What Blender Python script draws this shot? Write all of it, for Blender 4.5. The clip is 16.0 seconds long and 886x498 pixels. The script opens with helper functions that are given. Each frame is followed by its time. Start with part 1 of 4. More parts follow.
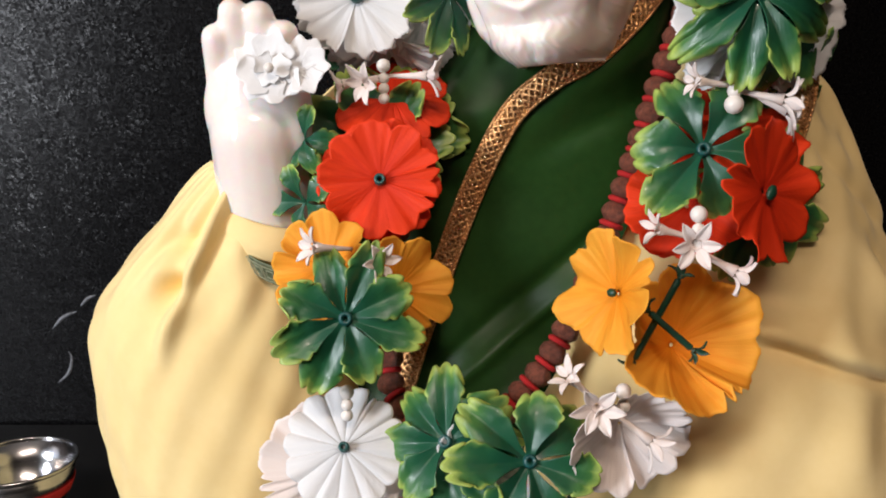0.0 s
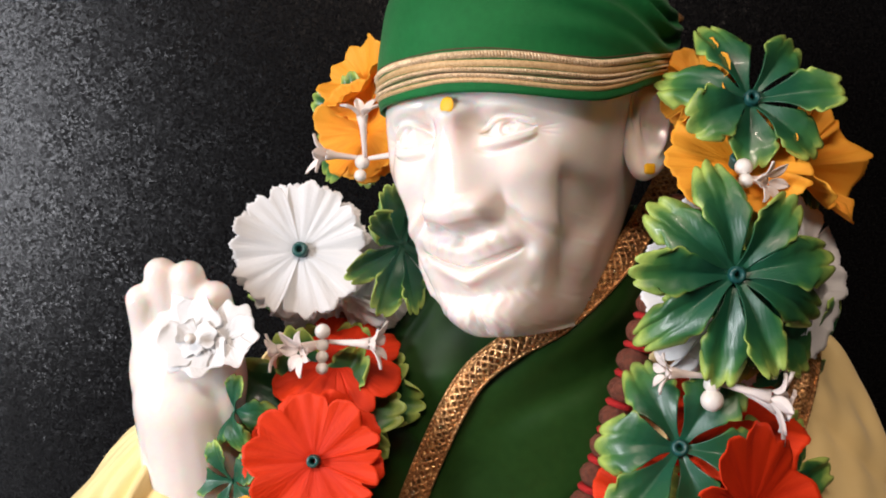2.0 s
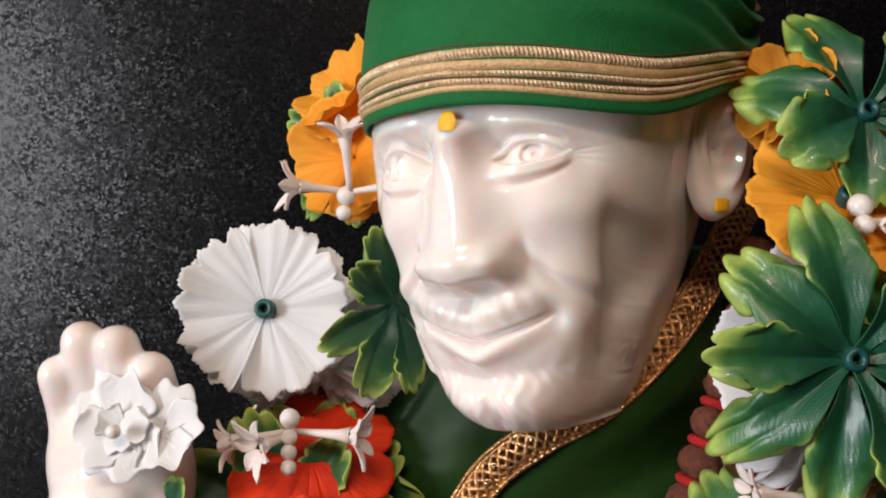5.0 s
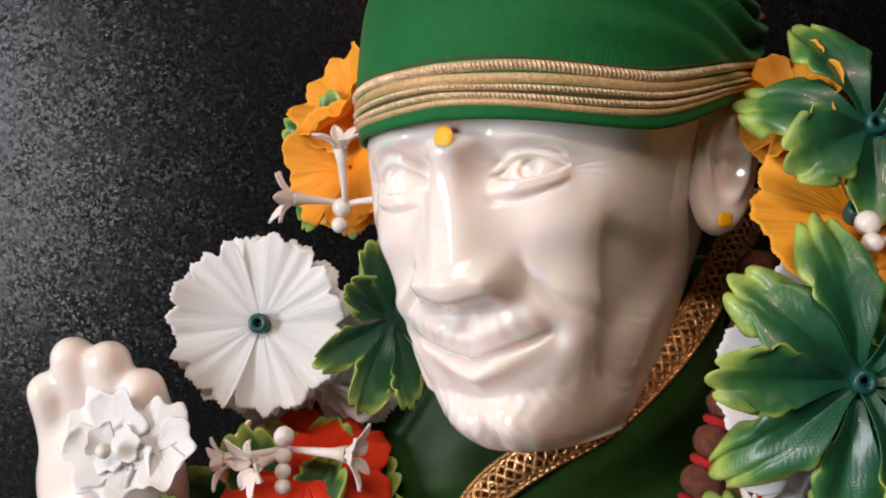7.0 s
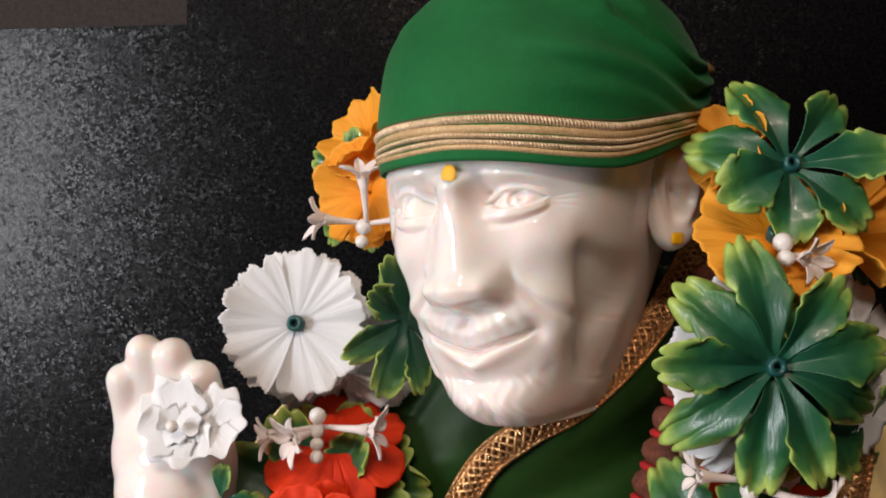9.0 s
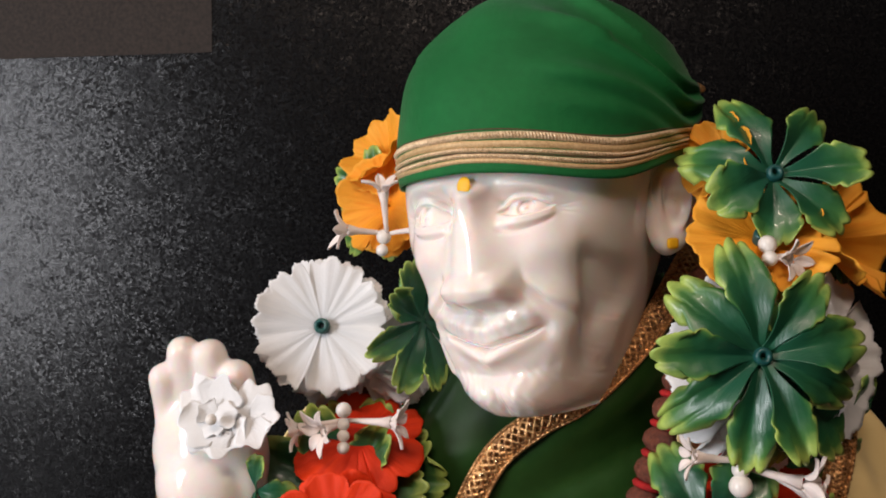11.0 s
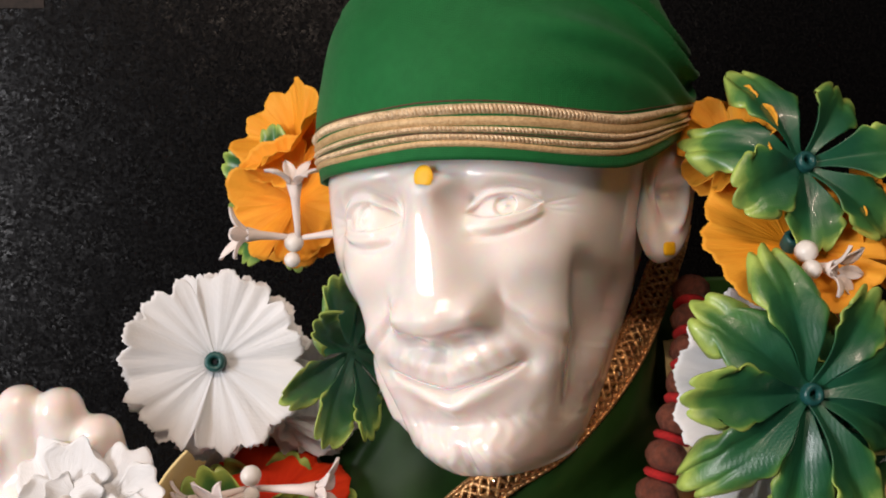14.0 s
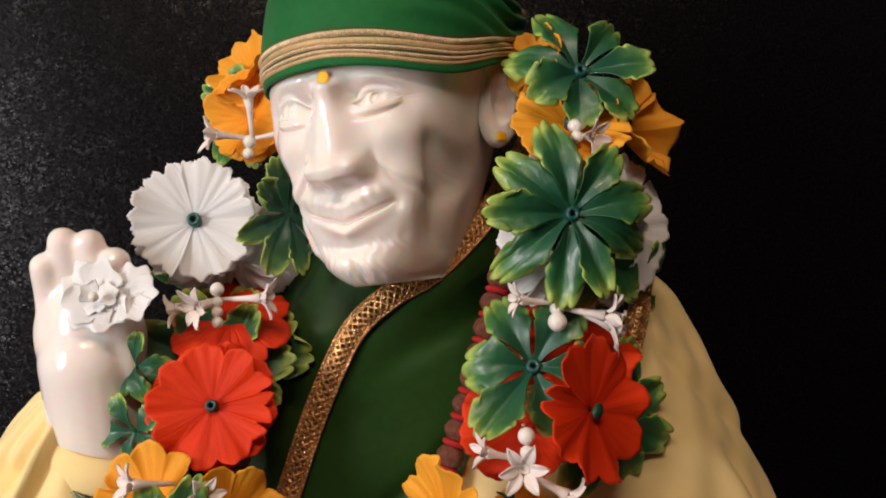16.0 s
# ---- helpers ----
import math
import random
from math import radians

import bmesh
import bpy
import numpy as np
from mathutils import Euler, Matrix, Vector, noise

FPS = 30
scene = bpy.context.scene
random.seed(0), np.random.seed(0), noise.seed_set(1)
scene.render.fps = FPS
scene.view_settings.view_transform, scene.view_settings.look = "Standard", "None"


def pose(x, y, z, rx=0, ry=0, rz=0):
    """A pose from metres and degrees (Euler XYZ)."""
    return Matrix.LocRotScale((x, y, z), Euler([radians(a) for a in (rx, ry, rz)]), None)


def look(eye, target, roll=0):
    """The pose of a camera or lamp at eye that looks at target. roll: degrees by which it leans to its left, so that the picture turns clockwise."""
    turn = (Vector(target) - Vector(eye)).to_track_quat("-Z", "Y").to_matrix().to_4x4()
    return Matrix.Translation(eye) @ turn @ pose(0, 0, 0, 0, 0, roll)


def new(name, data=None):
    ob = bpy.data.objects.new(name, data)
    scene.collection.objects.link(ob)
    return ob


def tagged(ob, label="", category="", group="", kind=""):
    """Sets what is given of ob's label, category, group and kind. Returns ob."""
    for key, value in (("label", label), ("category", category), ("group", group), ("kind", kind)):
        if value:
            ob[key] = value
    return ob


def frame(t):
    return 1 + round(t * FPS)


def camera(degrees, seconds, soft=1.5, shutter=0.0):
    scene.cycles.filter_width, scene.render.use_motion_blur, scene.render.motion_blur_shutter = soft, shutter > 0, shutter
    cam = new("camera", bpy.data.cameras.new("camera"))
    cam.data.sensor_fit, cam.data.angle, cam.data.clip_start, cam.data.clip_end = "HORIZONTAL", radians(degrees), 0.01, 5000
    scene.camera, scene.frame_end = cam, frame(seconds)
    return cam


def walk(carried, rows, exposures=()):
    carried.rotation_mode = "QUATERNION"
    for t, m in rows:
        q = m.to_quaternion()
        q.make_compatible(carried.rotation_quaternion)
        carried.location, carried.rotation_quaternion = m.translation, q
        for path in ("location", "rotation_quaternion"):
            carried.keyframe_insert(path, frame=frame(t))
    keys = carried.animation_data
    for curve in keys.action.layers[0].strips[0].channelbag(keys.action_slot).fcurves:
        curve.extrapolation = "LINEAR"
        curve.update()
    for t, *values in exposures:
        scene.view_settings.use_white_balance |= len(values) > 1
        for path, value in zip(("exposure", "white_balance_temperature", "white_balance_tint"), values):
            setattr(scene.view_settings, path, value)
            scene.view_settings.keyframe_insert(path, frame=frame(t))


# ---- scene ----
cam = camera(53.5, 16.0, soft=1.9)
METRES, EYE, TILT, LEAN, TURN = 0.72, 1.2, -12.0, 0.0, 0.0
ROWS = [
    (0.0, 0.0, 0.0, 0.0, 0.0, 0.0, -0.0),
    (0.5, 0.031, 0.021, 0.0406, 1.24, 2.69, -0.55),
    (1.0, 0.0586, 0.0417, 0.0824, 2.1, 5.55, -0.68),
    (1.5, 0.0711, 0.0552, 0.1029, 2.88, 7.31, -0.84),
    (2.0, 0.0778, 0.0755, 0.1128, 3.56, 8.45, -1.03),
    (2.5, 0.0808, 0.1116, 0.1226, 4.2, 8.92, -1.12),
    (3.0, 0.0797, 0.1487, 0.1301, 4.67, 9.38, -1.18),
    (3.5, 0.0816, 0.172, 0.1413, 5.11, 9.57, -1.26),
    (4.0, 0.0829, 0.1931, 0.1465, 5.32, 9.6, -1.27),
    (6.5, 0.0813, 0.2276, 0.1699, 5.59, 9.45, -1.18),
    (7.0, 0.0833, 0.2275, 0.1693, 5.58, 9.37, -1.2),
    (7.5, 0.0846, 0.2219, 0.1707, 5.63, 9.35, -1.24),
    (8.0, 0.0841, 0.2191, 0.172, 5.72, 9.41, -1.29),
    (8.5, 0.0906, 0.1962, 0.1718, 5.95, 9.45, -1.28),
    (9.0, 0.0935, 0.1261, 0.1566, 5.91, 9.8, -1.23),
    (11.5, 0.091, 0.0771, 0.135, 6.45, 11.46, -0.82),
    (12.0, 0.0853, 0.1356, 0.1555, 6.49, 11.49, -0.8),
    (12.5, 0.0802, 0.1818, 0.1628, 6.37, 11.23, -0.8),
    (13.0, 0.0485, 0.2055, 0.1656, 5.87, 10.96, -0.65),
    (13.5, 0.0304, 0.2098, 0.1813, 0.4, 10.67, 0.62),
    (14.0, 0.0248, 0.2112, 0.1753, -3.64, 10.49, 1.75),
    (14.5, 0.0263, 0.1635, 0.1487, -4.52, 10.55, 2.58),
    (15.0, 0.0496, 0.0871, 0.1215, -4.89, 10.94, 2.99),
    (15.5, 0.0697, 0.0267, 0.0835, -4.41, 11.31, 2.77),
    (16.0, 0.0913, 0.0048, 0.0324, -2.91, 11.46, 2.16),
]
walk(cam, [(t, pose(0, 0, EYE, TILT, LEAN, TURN) @ pose(METRES * x, METRES * y, METRES * z, 90 + pitch, roll, yaw)) for t, x, y, z, yaw, pitch, roll in ROWS],
     exposures=[(0.0, 0.15, 6250, 11), (1.0, 0.15, 6300, 12), (2.0, 0.30, 6350, 13), (3.0, 0.08, 6400, 13), (4.0, 0.0, 6400, 13), (12.5, -0.05, 6450, 13), (14.0, -0.05, 6650, 14), (14.6, -0.2, 6700, 14), (16.0, -0.1, 6850, 14)])

# ---- light ----
world = bpy.data.worlds.new("world")
scene.world = world
world.use_nodes = True
wn = world.node_tree
sky = wn.nodes.new("ShaderNodeTexSky")
sky.sky_type, sky.sun_disc, sky.sun_elevation, sky.sun_rotation = "NISHITA", False, radians(40), radians(250)
wn.links.new(sky.outputs[0], wn.nodes["Background"].inputs["Color"])
wn.nodes["Background"].inputs["Strength"].default_value = 0.1


def area(name, m, sx, sy, watts, colour):
    lamp = bpy.data.lights.new(name, "AREA")
    lamp.shape, lamp.size, lamp.size_y, lamp.energy, lamp.color = "RECTANGLE", sx, sy, watts, colour
    ob = new(name, lamp)
    ob.matrix_world = m
    return ob


area("window_light", look((-1.46, -0.74, 1.42), (-0.05, 0.5, 1.15)), 0.36, 0.95, 31, (0.96, 0.975, 1.0))
area("tube_light", look((-0.15, -1.15, 2.60), (0.06, 0.52, 1.2)), 1.1, 0.08, 24, (1.0, 0.80, 0.64))

# ---- materials ----


class Mat:
    """A node material with small helpers."""

    def __init__(self, name, rough=0.5, metal=0.0, **inputs):
        self.m = bpy.data.materials.new(name)
        self.m.use_nodes = True
        self.t = self.m.node_tree
        self.b = self.t.nodes["Principled BSDF"]
        self.b.inputs["Roughness"].default_value = rough
        self.b.inputs["Metallic"].default_value = metal
        for key, value in inputs.items():
            self.b.inputs[key.replace("_", " ")].default_value = value
        self.co = self.n("ShaderNodeTexCoord").outputs["Object"]

    def n(self, kind, **props):
        node = self.t.nodes.new(kind)
        for key, value in props.items():
            node.inputs[key].default_value = value
        return node

    def link(self, a, b):
        self.t.links.new(a, b)

    def noise(self, scale, detail=3.0, rough=0.55, co=None, stretch=None):
        node = self.n("ShaderNodeTexNoise", Scale=scale, Detail=detail, Roughness=rough)
        src = co or self.co
        if stretch:
            mp = self.n("ShaderNodeMapping", Scale=stretch)
            self.link(src, mp.inputs["Vector"])
            src = mp.outputs[0]
        self.link(src, node.inputs["Vector"])
        return node.outputs["Fac"]

    def wave(self, scale, axis, distortion=0.0, co=None):
        node = self.n("ShaderNodeTexWave", Scale=scale, Distortion=distortion)
        node.bands_direction = axis
        self.link(co or self.co, node.inputs["Vector"])
        return node.outputs["Fac"]

    def math(self, op, a, b=0.0, c=None):
        node = self.t.nodes.new("ShaderNodeMath")
        node.operation = op
        for i, v in enumerate((a, b) if c is None else (a, b, c)):
            if isinstance(v, (int, float)):
                node.inputs[i].default_value = v
            else:
                self.link(v, node.inputs[i])
        return node.outputs[0]

    def ramp(self, fac, stops):
        node = self.t.nodes.new("ShaderNodeValToRGB")
        el = node.color_ramp.elements
        while len(el) < len(stops):
            el.new(0.5)
        for e, (p, c) in zip(el, stops):
            e.position, e.color = p, (*c, 1)
        self.link(fac, node.inputs[0])
        return node.outputs[0]

    def mix(self, fac, a, b, blend="MIX"):
        node = self.t.nodes.new("ShaderNodeMix")
        node.data_type, node.blend_type = "RGBA", blend
        for sock, v in ((node.inputs[0], fac), (node.inputs[6], a), (node.inputs[7], b)):
            if isinstance(v, (int, float)):
                sock.default_value = v
            elif isinstance(v, tuple):
                sock.default_value = (*v, 1)
            else:
                self.link(v, sock)
        return node.outputs[2]

    def colour(self, c):
        if isinstance(c, tuple):
            self.b.inputs["Base Color"].default_value = (*c, 1)
        else:
            self.link(c, self.b.inputs["Base Color"])
        return self

    def roughness(self, r):
        self.link(r, self.b.inputs["Roughness"])
        return self

    def bump(self, height, strength=0.3, distance=0.001):
        node = self.n("ShaderNodeBump", Strength=strength, Distance=distance)
        self.link(height, node.inputs["Height"])
        old = self.b.inputs["Normal"].links
        if old:
            self.link(old[0].from_socket, node.inputs["Normal"])
        self.link(node.outputs[0], self.b.inputs["Normal"])
        return self

    def attr(self, name):
        node = self.t.nodes.new("ShaderNodeAttribute")
        node.attribute_name = name
        return node.outputs["Fac"]

    def translucent(self, weight, colour):
        """Mixes in light that passes through a thin cloth."""
        tr = self.t.nodes.new("ShaderNodeBsdfTranslucent")
        if isinstance(colour, tuple):
            tr.inputs[0].default_value = (*colour, 1)
        else:
            self.link(colour, tr.inputs[0])
        mx = self.n("ShaderNodeMixShader")
        mx.inputs[0].default_value = weight
        out = self.t.nodes["Material Output"]
        self.link(self.b.outputs[0], mx.inputs[1])
        self.link(tr.outputs[0], mx.inputs[2])
        self.link(mx.outputs[0], out.inputs["Surface"])
        return self


def weave(m, scale=420, strength=0.25, distance=0.0002):
    h = m.math("MULTIPLY", m.wave(scale, "X"), m.wave(scale, "Y"))
    h = m.math("ADD", h, m.wave(scale, "Z"))
    return m.bump(h, strength, distance)


def marble():
    m = Mat("white_marble", 0.1, Subsurface_Weight=0.75, Subsurface_Scale=0.0058, IOR=1.6)
    m.b.inputs["Subsurface Radius"].default_value = (1.0, 0.55, 0.40)
    cloud = m.math("ADD", m.math("MULTIPLY", m.noise(26, 5), 0.7), m.math("MULTIPLY", m.noise(7, 3), 0.3))
    m.colour(m.ramp(cloud, [(0.32, (0.86, 0.76, 0.715)), (0.66, (0.91, 0.84, 0.80))]))
    m.roughness(m.math("MULTIPLY_ADD", m.noise(180, 3), 0.04, 0.02))
    return m.bump(m.noise(90, 2), 0.03, 0.0005).m


def granite():
    """Polished black stone: small crystal facets, each tilted its own way, so that some of them mirror the window."""
    m = Mat("dark_granite", 0.16, IOR=1.5)
    m.b.inputs["Specular IOR Level"].default_value = 0.15
    cell = m.n("ShaderNodeTexVoronoi", Scale=620.0)
    wob = m.n("ShaderNodeTexNoise", Scale=240.0, Detail=2.0)
    m.link(m.co, wob.inputs["Vector"])
    shift = m.n("ShaderNodeVectorMath")
    shift.operation = "MULTIPLY_ADD"
    m.link(wob.outputs["Color"], shift.inputs[0])
    shift.inputs[1].default_value = (0.003, 0.003, 0.003)
    m.link(m.co, shift.inputs[2])
    m.link(shift.outputs[0], cell.inputs["Vector"])
    tilt = m.n("ShaderNodeVectorMath")
    tilt.operation = "SUBTRACT"
    m.link(cell.outputs["Color"], tilt.inputs[0])
    tilt.inputs[1].default_value = (0.5, 0.5, 0.5)
    amount = m.math("MULTIPLY", m.ramp(m.noise(70, 3), [(0.35, (0.3, 0.3, 0.3)), (0.65, (1, 1, 1))]), 0.21)
    scaled = m.n("ShaderNodeVectorMath")
    scaled.operation = "SCALE"
    m.link(tilt.outputs[0], scaled.inputs[0])
    m.link(amount, scaled.inputs["Scale"])
    geo = m.t.nodes.new("ShaderNodeNewGeometry")
    total = m.n("ShaderNodeVectorMath")
    m.link(geo.outputs["Normal"], total.inputs[0])
    m.link(scaled.outputs[0], total.inputs[1])
    unit = m.n("ShaderNodeVectorMath")
    unit.operation = "NORMALIZE"
    m.link(total.outputs[0], unit.inputs[0])
    m.link(unit.outputs[0], m.b.inputs["Normal"])
    m.colour(m.ramp(m.noise(500, 3), [(0.45, (0.0018, 0.0018, 0.0022)), (0.7, (0.007, 0.007, 0.007))]))
    m.roughness(m.math("MULTIPLY_ADD", m.noise(300, 2), 0.14, 0.20))
    return m.m


def cloth(name, a, b, rough=0.75, scale=420, sheen=0.2, spread=30, through_light=0.0, strength=0.25):
    m = Mat(name, rough, Sheen_Weight=sheen, Sheen_Roughness=0.4)
    m.b.inputs["Specular IOR Level"].default_value = 0.25
    f = m.math("ADD", m.math("MULTIPLY", m.noise(spread, 4), 0.75), m.math("MULTIPLY", m.noise(spread * 14, 2), 0.25))
    c = m.ramp(f, [(0.32, a), (0.68, b)])
    m.colour(c)
    weave(m, scale, strength)
    m.bump(m.noise(spread * 4, 3), 0.15, 0.002)
    if through_light:
        m.translucent(through_light, c)
    return m.m


def petal(name, inner, outer, vein, through_light=0.25):
    """Stamped cloth petal: its colour runs from the middle to the rim, with pressed veins."""
    m = Mat(name, 0.62)
    m.b.inputs["Specular IOR Level"].default_value = 0.3
    ring, ang = m.attr("ring"), m.attr("angle")
    streak = m.n("ShaderNodeTexNoise", Scale=1.0, Detail=3.0)
    cmb = m.n("ShaderNodeCombineXYZ")
    m.link(m.math("MULTIPLY", ang, 26.0), cmb.inputs[0])
    m.link(m.math("MULTIPLY", ring, 2.2), cmb.inputs[1])
    m.link(cmb.outputs[0], streak.inputs["Vector"])
    f = m.math("ADD", m.math("MULTIPLY", ring, 0.8), m.math("MULTIPLY", m.math("SUBTRACT", streak.outputs["Fac"], 0.5), 0.5))
    c = m.ramp(f, [(0.05, inner), (0.75, outer)])
    c = m.mix(m.math("MULTIPLY", m.math("SUBTRACT", 0.62, streak.outputs["Fac"]), 0.6), c, vein)
    m.colour(c)
    m.bump(streak.outputs["Fac"], 0.35, 0.0016)
    weave(m, 380, 0.22)
    return m.translucent(through_light, c).m


def leaf_cloth():
    """Variegated leaf: deep green in the middle, lime along the scalloped rim."""
    m = Mat("variegated_leaf", 0.40, Coat_Weight=0.12)
    m.b.inputs["Specular IOR Level"].default_value = 0.5
    edge = m.attr("ring")
    wob = m.math("MULTIPLY", m.math("SUBTRACT", m.noise(80, 4), 0.5), 0.55)
    f = m.math("ADD", edge, wob)
    c = m.ramp(f, [(0.0, (0.010, 0.088, 0.046)), (0.30, (0.018, 0.110, 0.038)), (0.58, (0.068, 0.200, 0.046)), (0.84, (0.42, 0.56, 0.12))])
    c = m.mix(m.ramp(m.noise(60, 4), [(0.45, (0, 0, 0)), (0.72, (0.35, 0.35, 0.35))]), c, (0.010, 0.06, 0.03))
    m.colour(c)
    m.roughness(m.math("MULTIPLY_ADD", m.noise(120, 3), 0.22, 0.28))
    m.bump(m.noise(140, 3), 0.25, 0.0012)
    weave(m, 330, 0.15, 0.0002)
    return m.translucent(0.10, c).m


def gold_thread(name="gold_thread", a=(0.16, 0.06, 0.02), b=(0.88, 0.51, 0.22), rough=0.30, metal=0.8):
    m = Mat(name, rough, metal)
    f = m.noise(900, 3)
    m.colour(m.ramp(m.math("ADD", m.math("MULTIPLY", f, 0.7), m.math("MULTIPLY", m.noise(160, 2), 0.3)), [(0.36, a), (0.62, b)]))
    return m.bump(m.noise(1400, 2), 0.6, 0.0006).m


def plain(name, c, rough=0.5, metal=0.0, spread=40, vary=0.25, bump=0.1):
    m = Mat(name, rough, metal)
    m.colour(m.ramp(m.noise(spread, 4), [(0.3, tuple(v * (1 - vary) for v in c)), (0.7, tuple(min(1, v * (1 + vary)) for v in c))]))
    return m.bump(m.noise(spread * 8, 3), bump, 0.001).m


MARBLE, GRANITE, LEAF = marble(), granite(), leaf_cloth()
YELLOW = cloth("yellow_shawl_cloth", (0.84, 0.63, 0.27), (0.90, 0.70, 0.34), 0.8, 520, 0.25, 9, strength=0.18)
GREEN = cloth("green_satin", (0.009, 0.034, 0.006), (0.019, 0.058, 0.011), 0.38, 600, 0.0, 14, strength=0.08)
CAPGREEN = cloth("green_cap_cloth", (0.003, 0.100, 0.022), (0.007, 0.155, 0.036), 0.7, 520, 0.12, 20, strength=0.4)
ORANGE = petal("orange_petal", (0.95, 0.33, 0.008), (0.97, 0.47, 0.045), (0.75, 0.17, 0.003))
RED = petal("red_petal", (0.76, 0.032, 0.004), (0.88, 0.056, 0.007), (0.50, 0.008, 0.003))
WHITE = petal("white_petal", (0.84, 0.86, 0.88), (0.93, 0.93, 0.93), (0.74, 0.76, 0.78), 0.33)
PINKWHITE = petal("blush_petal", (0.93, 0.84, 0.79), (0.94, 0.86, 0.82), (0.86, 0.70, 0.64), 0.22)
SHEER = petal("sheer_white_petal", (0.93, 0.93, 0.93), (0.95, 0.95, 0.95), (0.90, 0.90, 0.90), 0.3)
IVORY = plain("white_bead_plastic", (0.78, 0.74, 0.69), 0.3, 0, 60, 0.06, 0.02)
EYELET = plain("teal_plastic", (0.010, 0.075, 0.07), 0.35, 0, 300, 0.3)
STEM = plain("dark_green_plastic", (0.006, 0.045, 0.024), 0.4, 0, 300, 0.3)
GOLD = gold_thread()
CAPGOLD = gold_thread("cap_gold_braid", (0.50, 0.33, 0.18), (0.86, 0.66, 0.43), 0.45, 0.25)
CAPRIBBON = gold_thread("cap_tan_ribbon", (0.50, 0.31, 0.14), (0.68, 0.47, 0.24), 0.5, 0.1)
DARKLINE = plain("brown_seam_thread", (0.09, 0.045, 0.02), 0.7, 0, 400)
BEAD = plain("brown_seed", (0.20, 0.060, 0.034), 0.5, 0, 420, 0.5, 1.0)
REDYARN = plain("red_yarn", (0.42, 0.008, 0.008), 0.8, 0, 700, 0.3, 0.5)
TILAK = plain("yellow_paste", (0.86, 0.46, 0.008), 0.55, 0, 500, 0.06, 0.1)
STEEL = plain("stainless_steel", (0.45, 0.45, 0.46), 0.2, 1.0, 90, 0.08, 0.05)
BLACKSTONE = plain("black_polished_stone", (0.004, 0.004, 0.004), 0.45, 0, 300, 0.5, 0.05)
# kept dark so that the unseen room throws little light back
PLASTER = plain("beige_plaster", (0.11, 0.085, 0.07), 0.9, 0, 3, 0.1, 0.2)
CEILPAINT = plain("white_ceiling_paint", (0.4, 0.37, 0.34), 0.9, 0, 3, 0.05, 0.1)
# brown tone standing in for a reflection in the polished granite
BROWNMIRRORED = plain("brown_painted_reflection", (0.020, 0.0135, 0.0105), 0.85, 0, 300, 0.5, 0.2)
# pale grey standing in for glints of steel mirrored in the stone
PALEGLINT = plain("pale_painted_glint", (0.16, 0.17, 0.19), 0.6, 0, 700, 0.7, 0.3)
PATTERN = plain("grey_green_brocade", (0.12, 0.15, 0.075), 0.5, 0, 200, 0.4, 0.2)
GREYLINE = plain("pale_brocade_line", (0.34, 0.36, 0.24), 0.5, 0, 200, 0.2, 0.2)

# ---- builders ----
PLACE = {}


def mesh_of(bm, name):
    me = bpy.data.meshes.new(name)
    bm.to_mesh(me)
    bm.free()
    for p in me.polygons:
        p.use_smooth = True
    return me


def grid_mesh(name, pts, close_u=False, close_v=False, attrs=None, flip=False):
    """A mesh of a grid of points, an array (nu, nv, 3)."""
    nu, nv, _ = pts.shape
    iu = np.arange(nu if close_u else nu - 1)
    iv = np.arange(nv if close_v else nv - 1)
    a, b = np.meshgrid(iu, iv, indexing="ij")
    a2, b2 = (a + 1) % nu, (b + 1) % nv
    quads = np.stack([a * nv + b, a2 * nv + b, a2 * nv + b2, a * nv + b2], -1).reshape(-1, 4)
    if flip:
        quads = quads[:, ::-1]
    me = bpy.data.meshes.new(name)
    me.from_pydata(pts.reshape(-1, 3).tolist(), [], quads.tolist())
    for key, values in (attrs or {}).items():
        at = me.attributes.new(key, "FLOAT", "POINT")
        at.data.foreach_set("value", np.ascontiguousarray(values, dtype=np.float32).reshape(-1))
    me.polygons.foreach_set("use_smooth", [True] * len(me.polygons))
    me.update()
    return me


def thing(name, at, label, category, group="", kind=""):
    ob = new(name)
    ob.empty_display_size = 0.02
    ob.matrix_world = Matrix.Translation(at)
    PLACE[ob] = Matrix.Translation(at)
    return tagged(ob, label, category, group, kind)


def part(name, me, material, parent, label="", m=None, thick=0.0):
    """Links a mesh (or bmesh) as one object under a thing or a part; m is its pose in the world."""
    if isinstance(me, bmesh.types.BMesh):
        me = mesh_of(me, name)
    if material and not me.materials:
        me.materials.append(material)
    ob = new(name, me)
    m = m or Matrix.Identity(4)
    PLACE[ob] = m
    if parent:
        ob.parent = parent
        ob.matrix_basis = PLACE[parent].inverted() @ m
    else:
        ob.matrix_basis = m
    if thick:
        mod = ob.modifiers.new("thickness", "SOLIDIFY")
        mod.thickness, mod.offset = thick, 0.0
    return tagged(ob, label)


def facing(at, normal, spin=0.0):
    """A pose whose z looks along normal, turned by spin degrees about it."""
    q = Vector(normal).normalized().to_track_quat("Z", "Y")
    return Matrix.Translation(at) @ q.to_matrix().to_4x4() @ pose(0, 0, 0, 0, 0, spin)


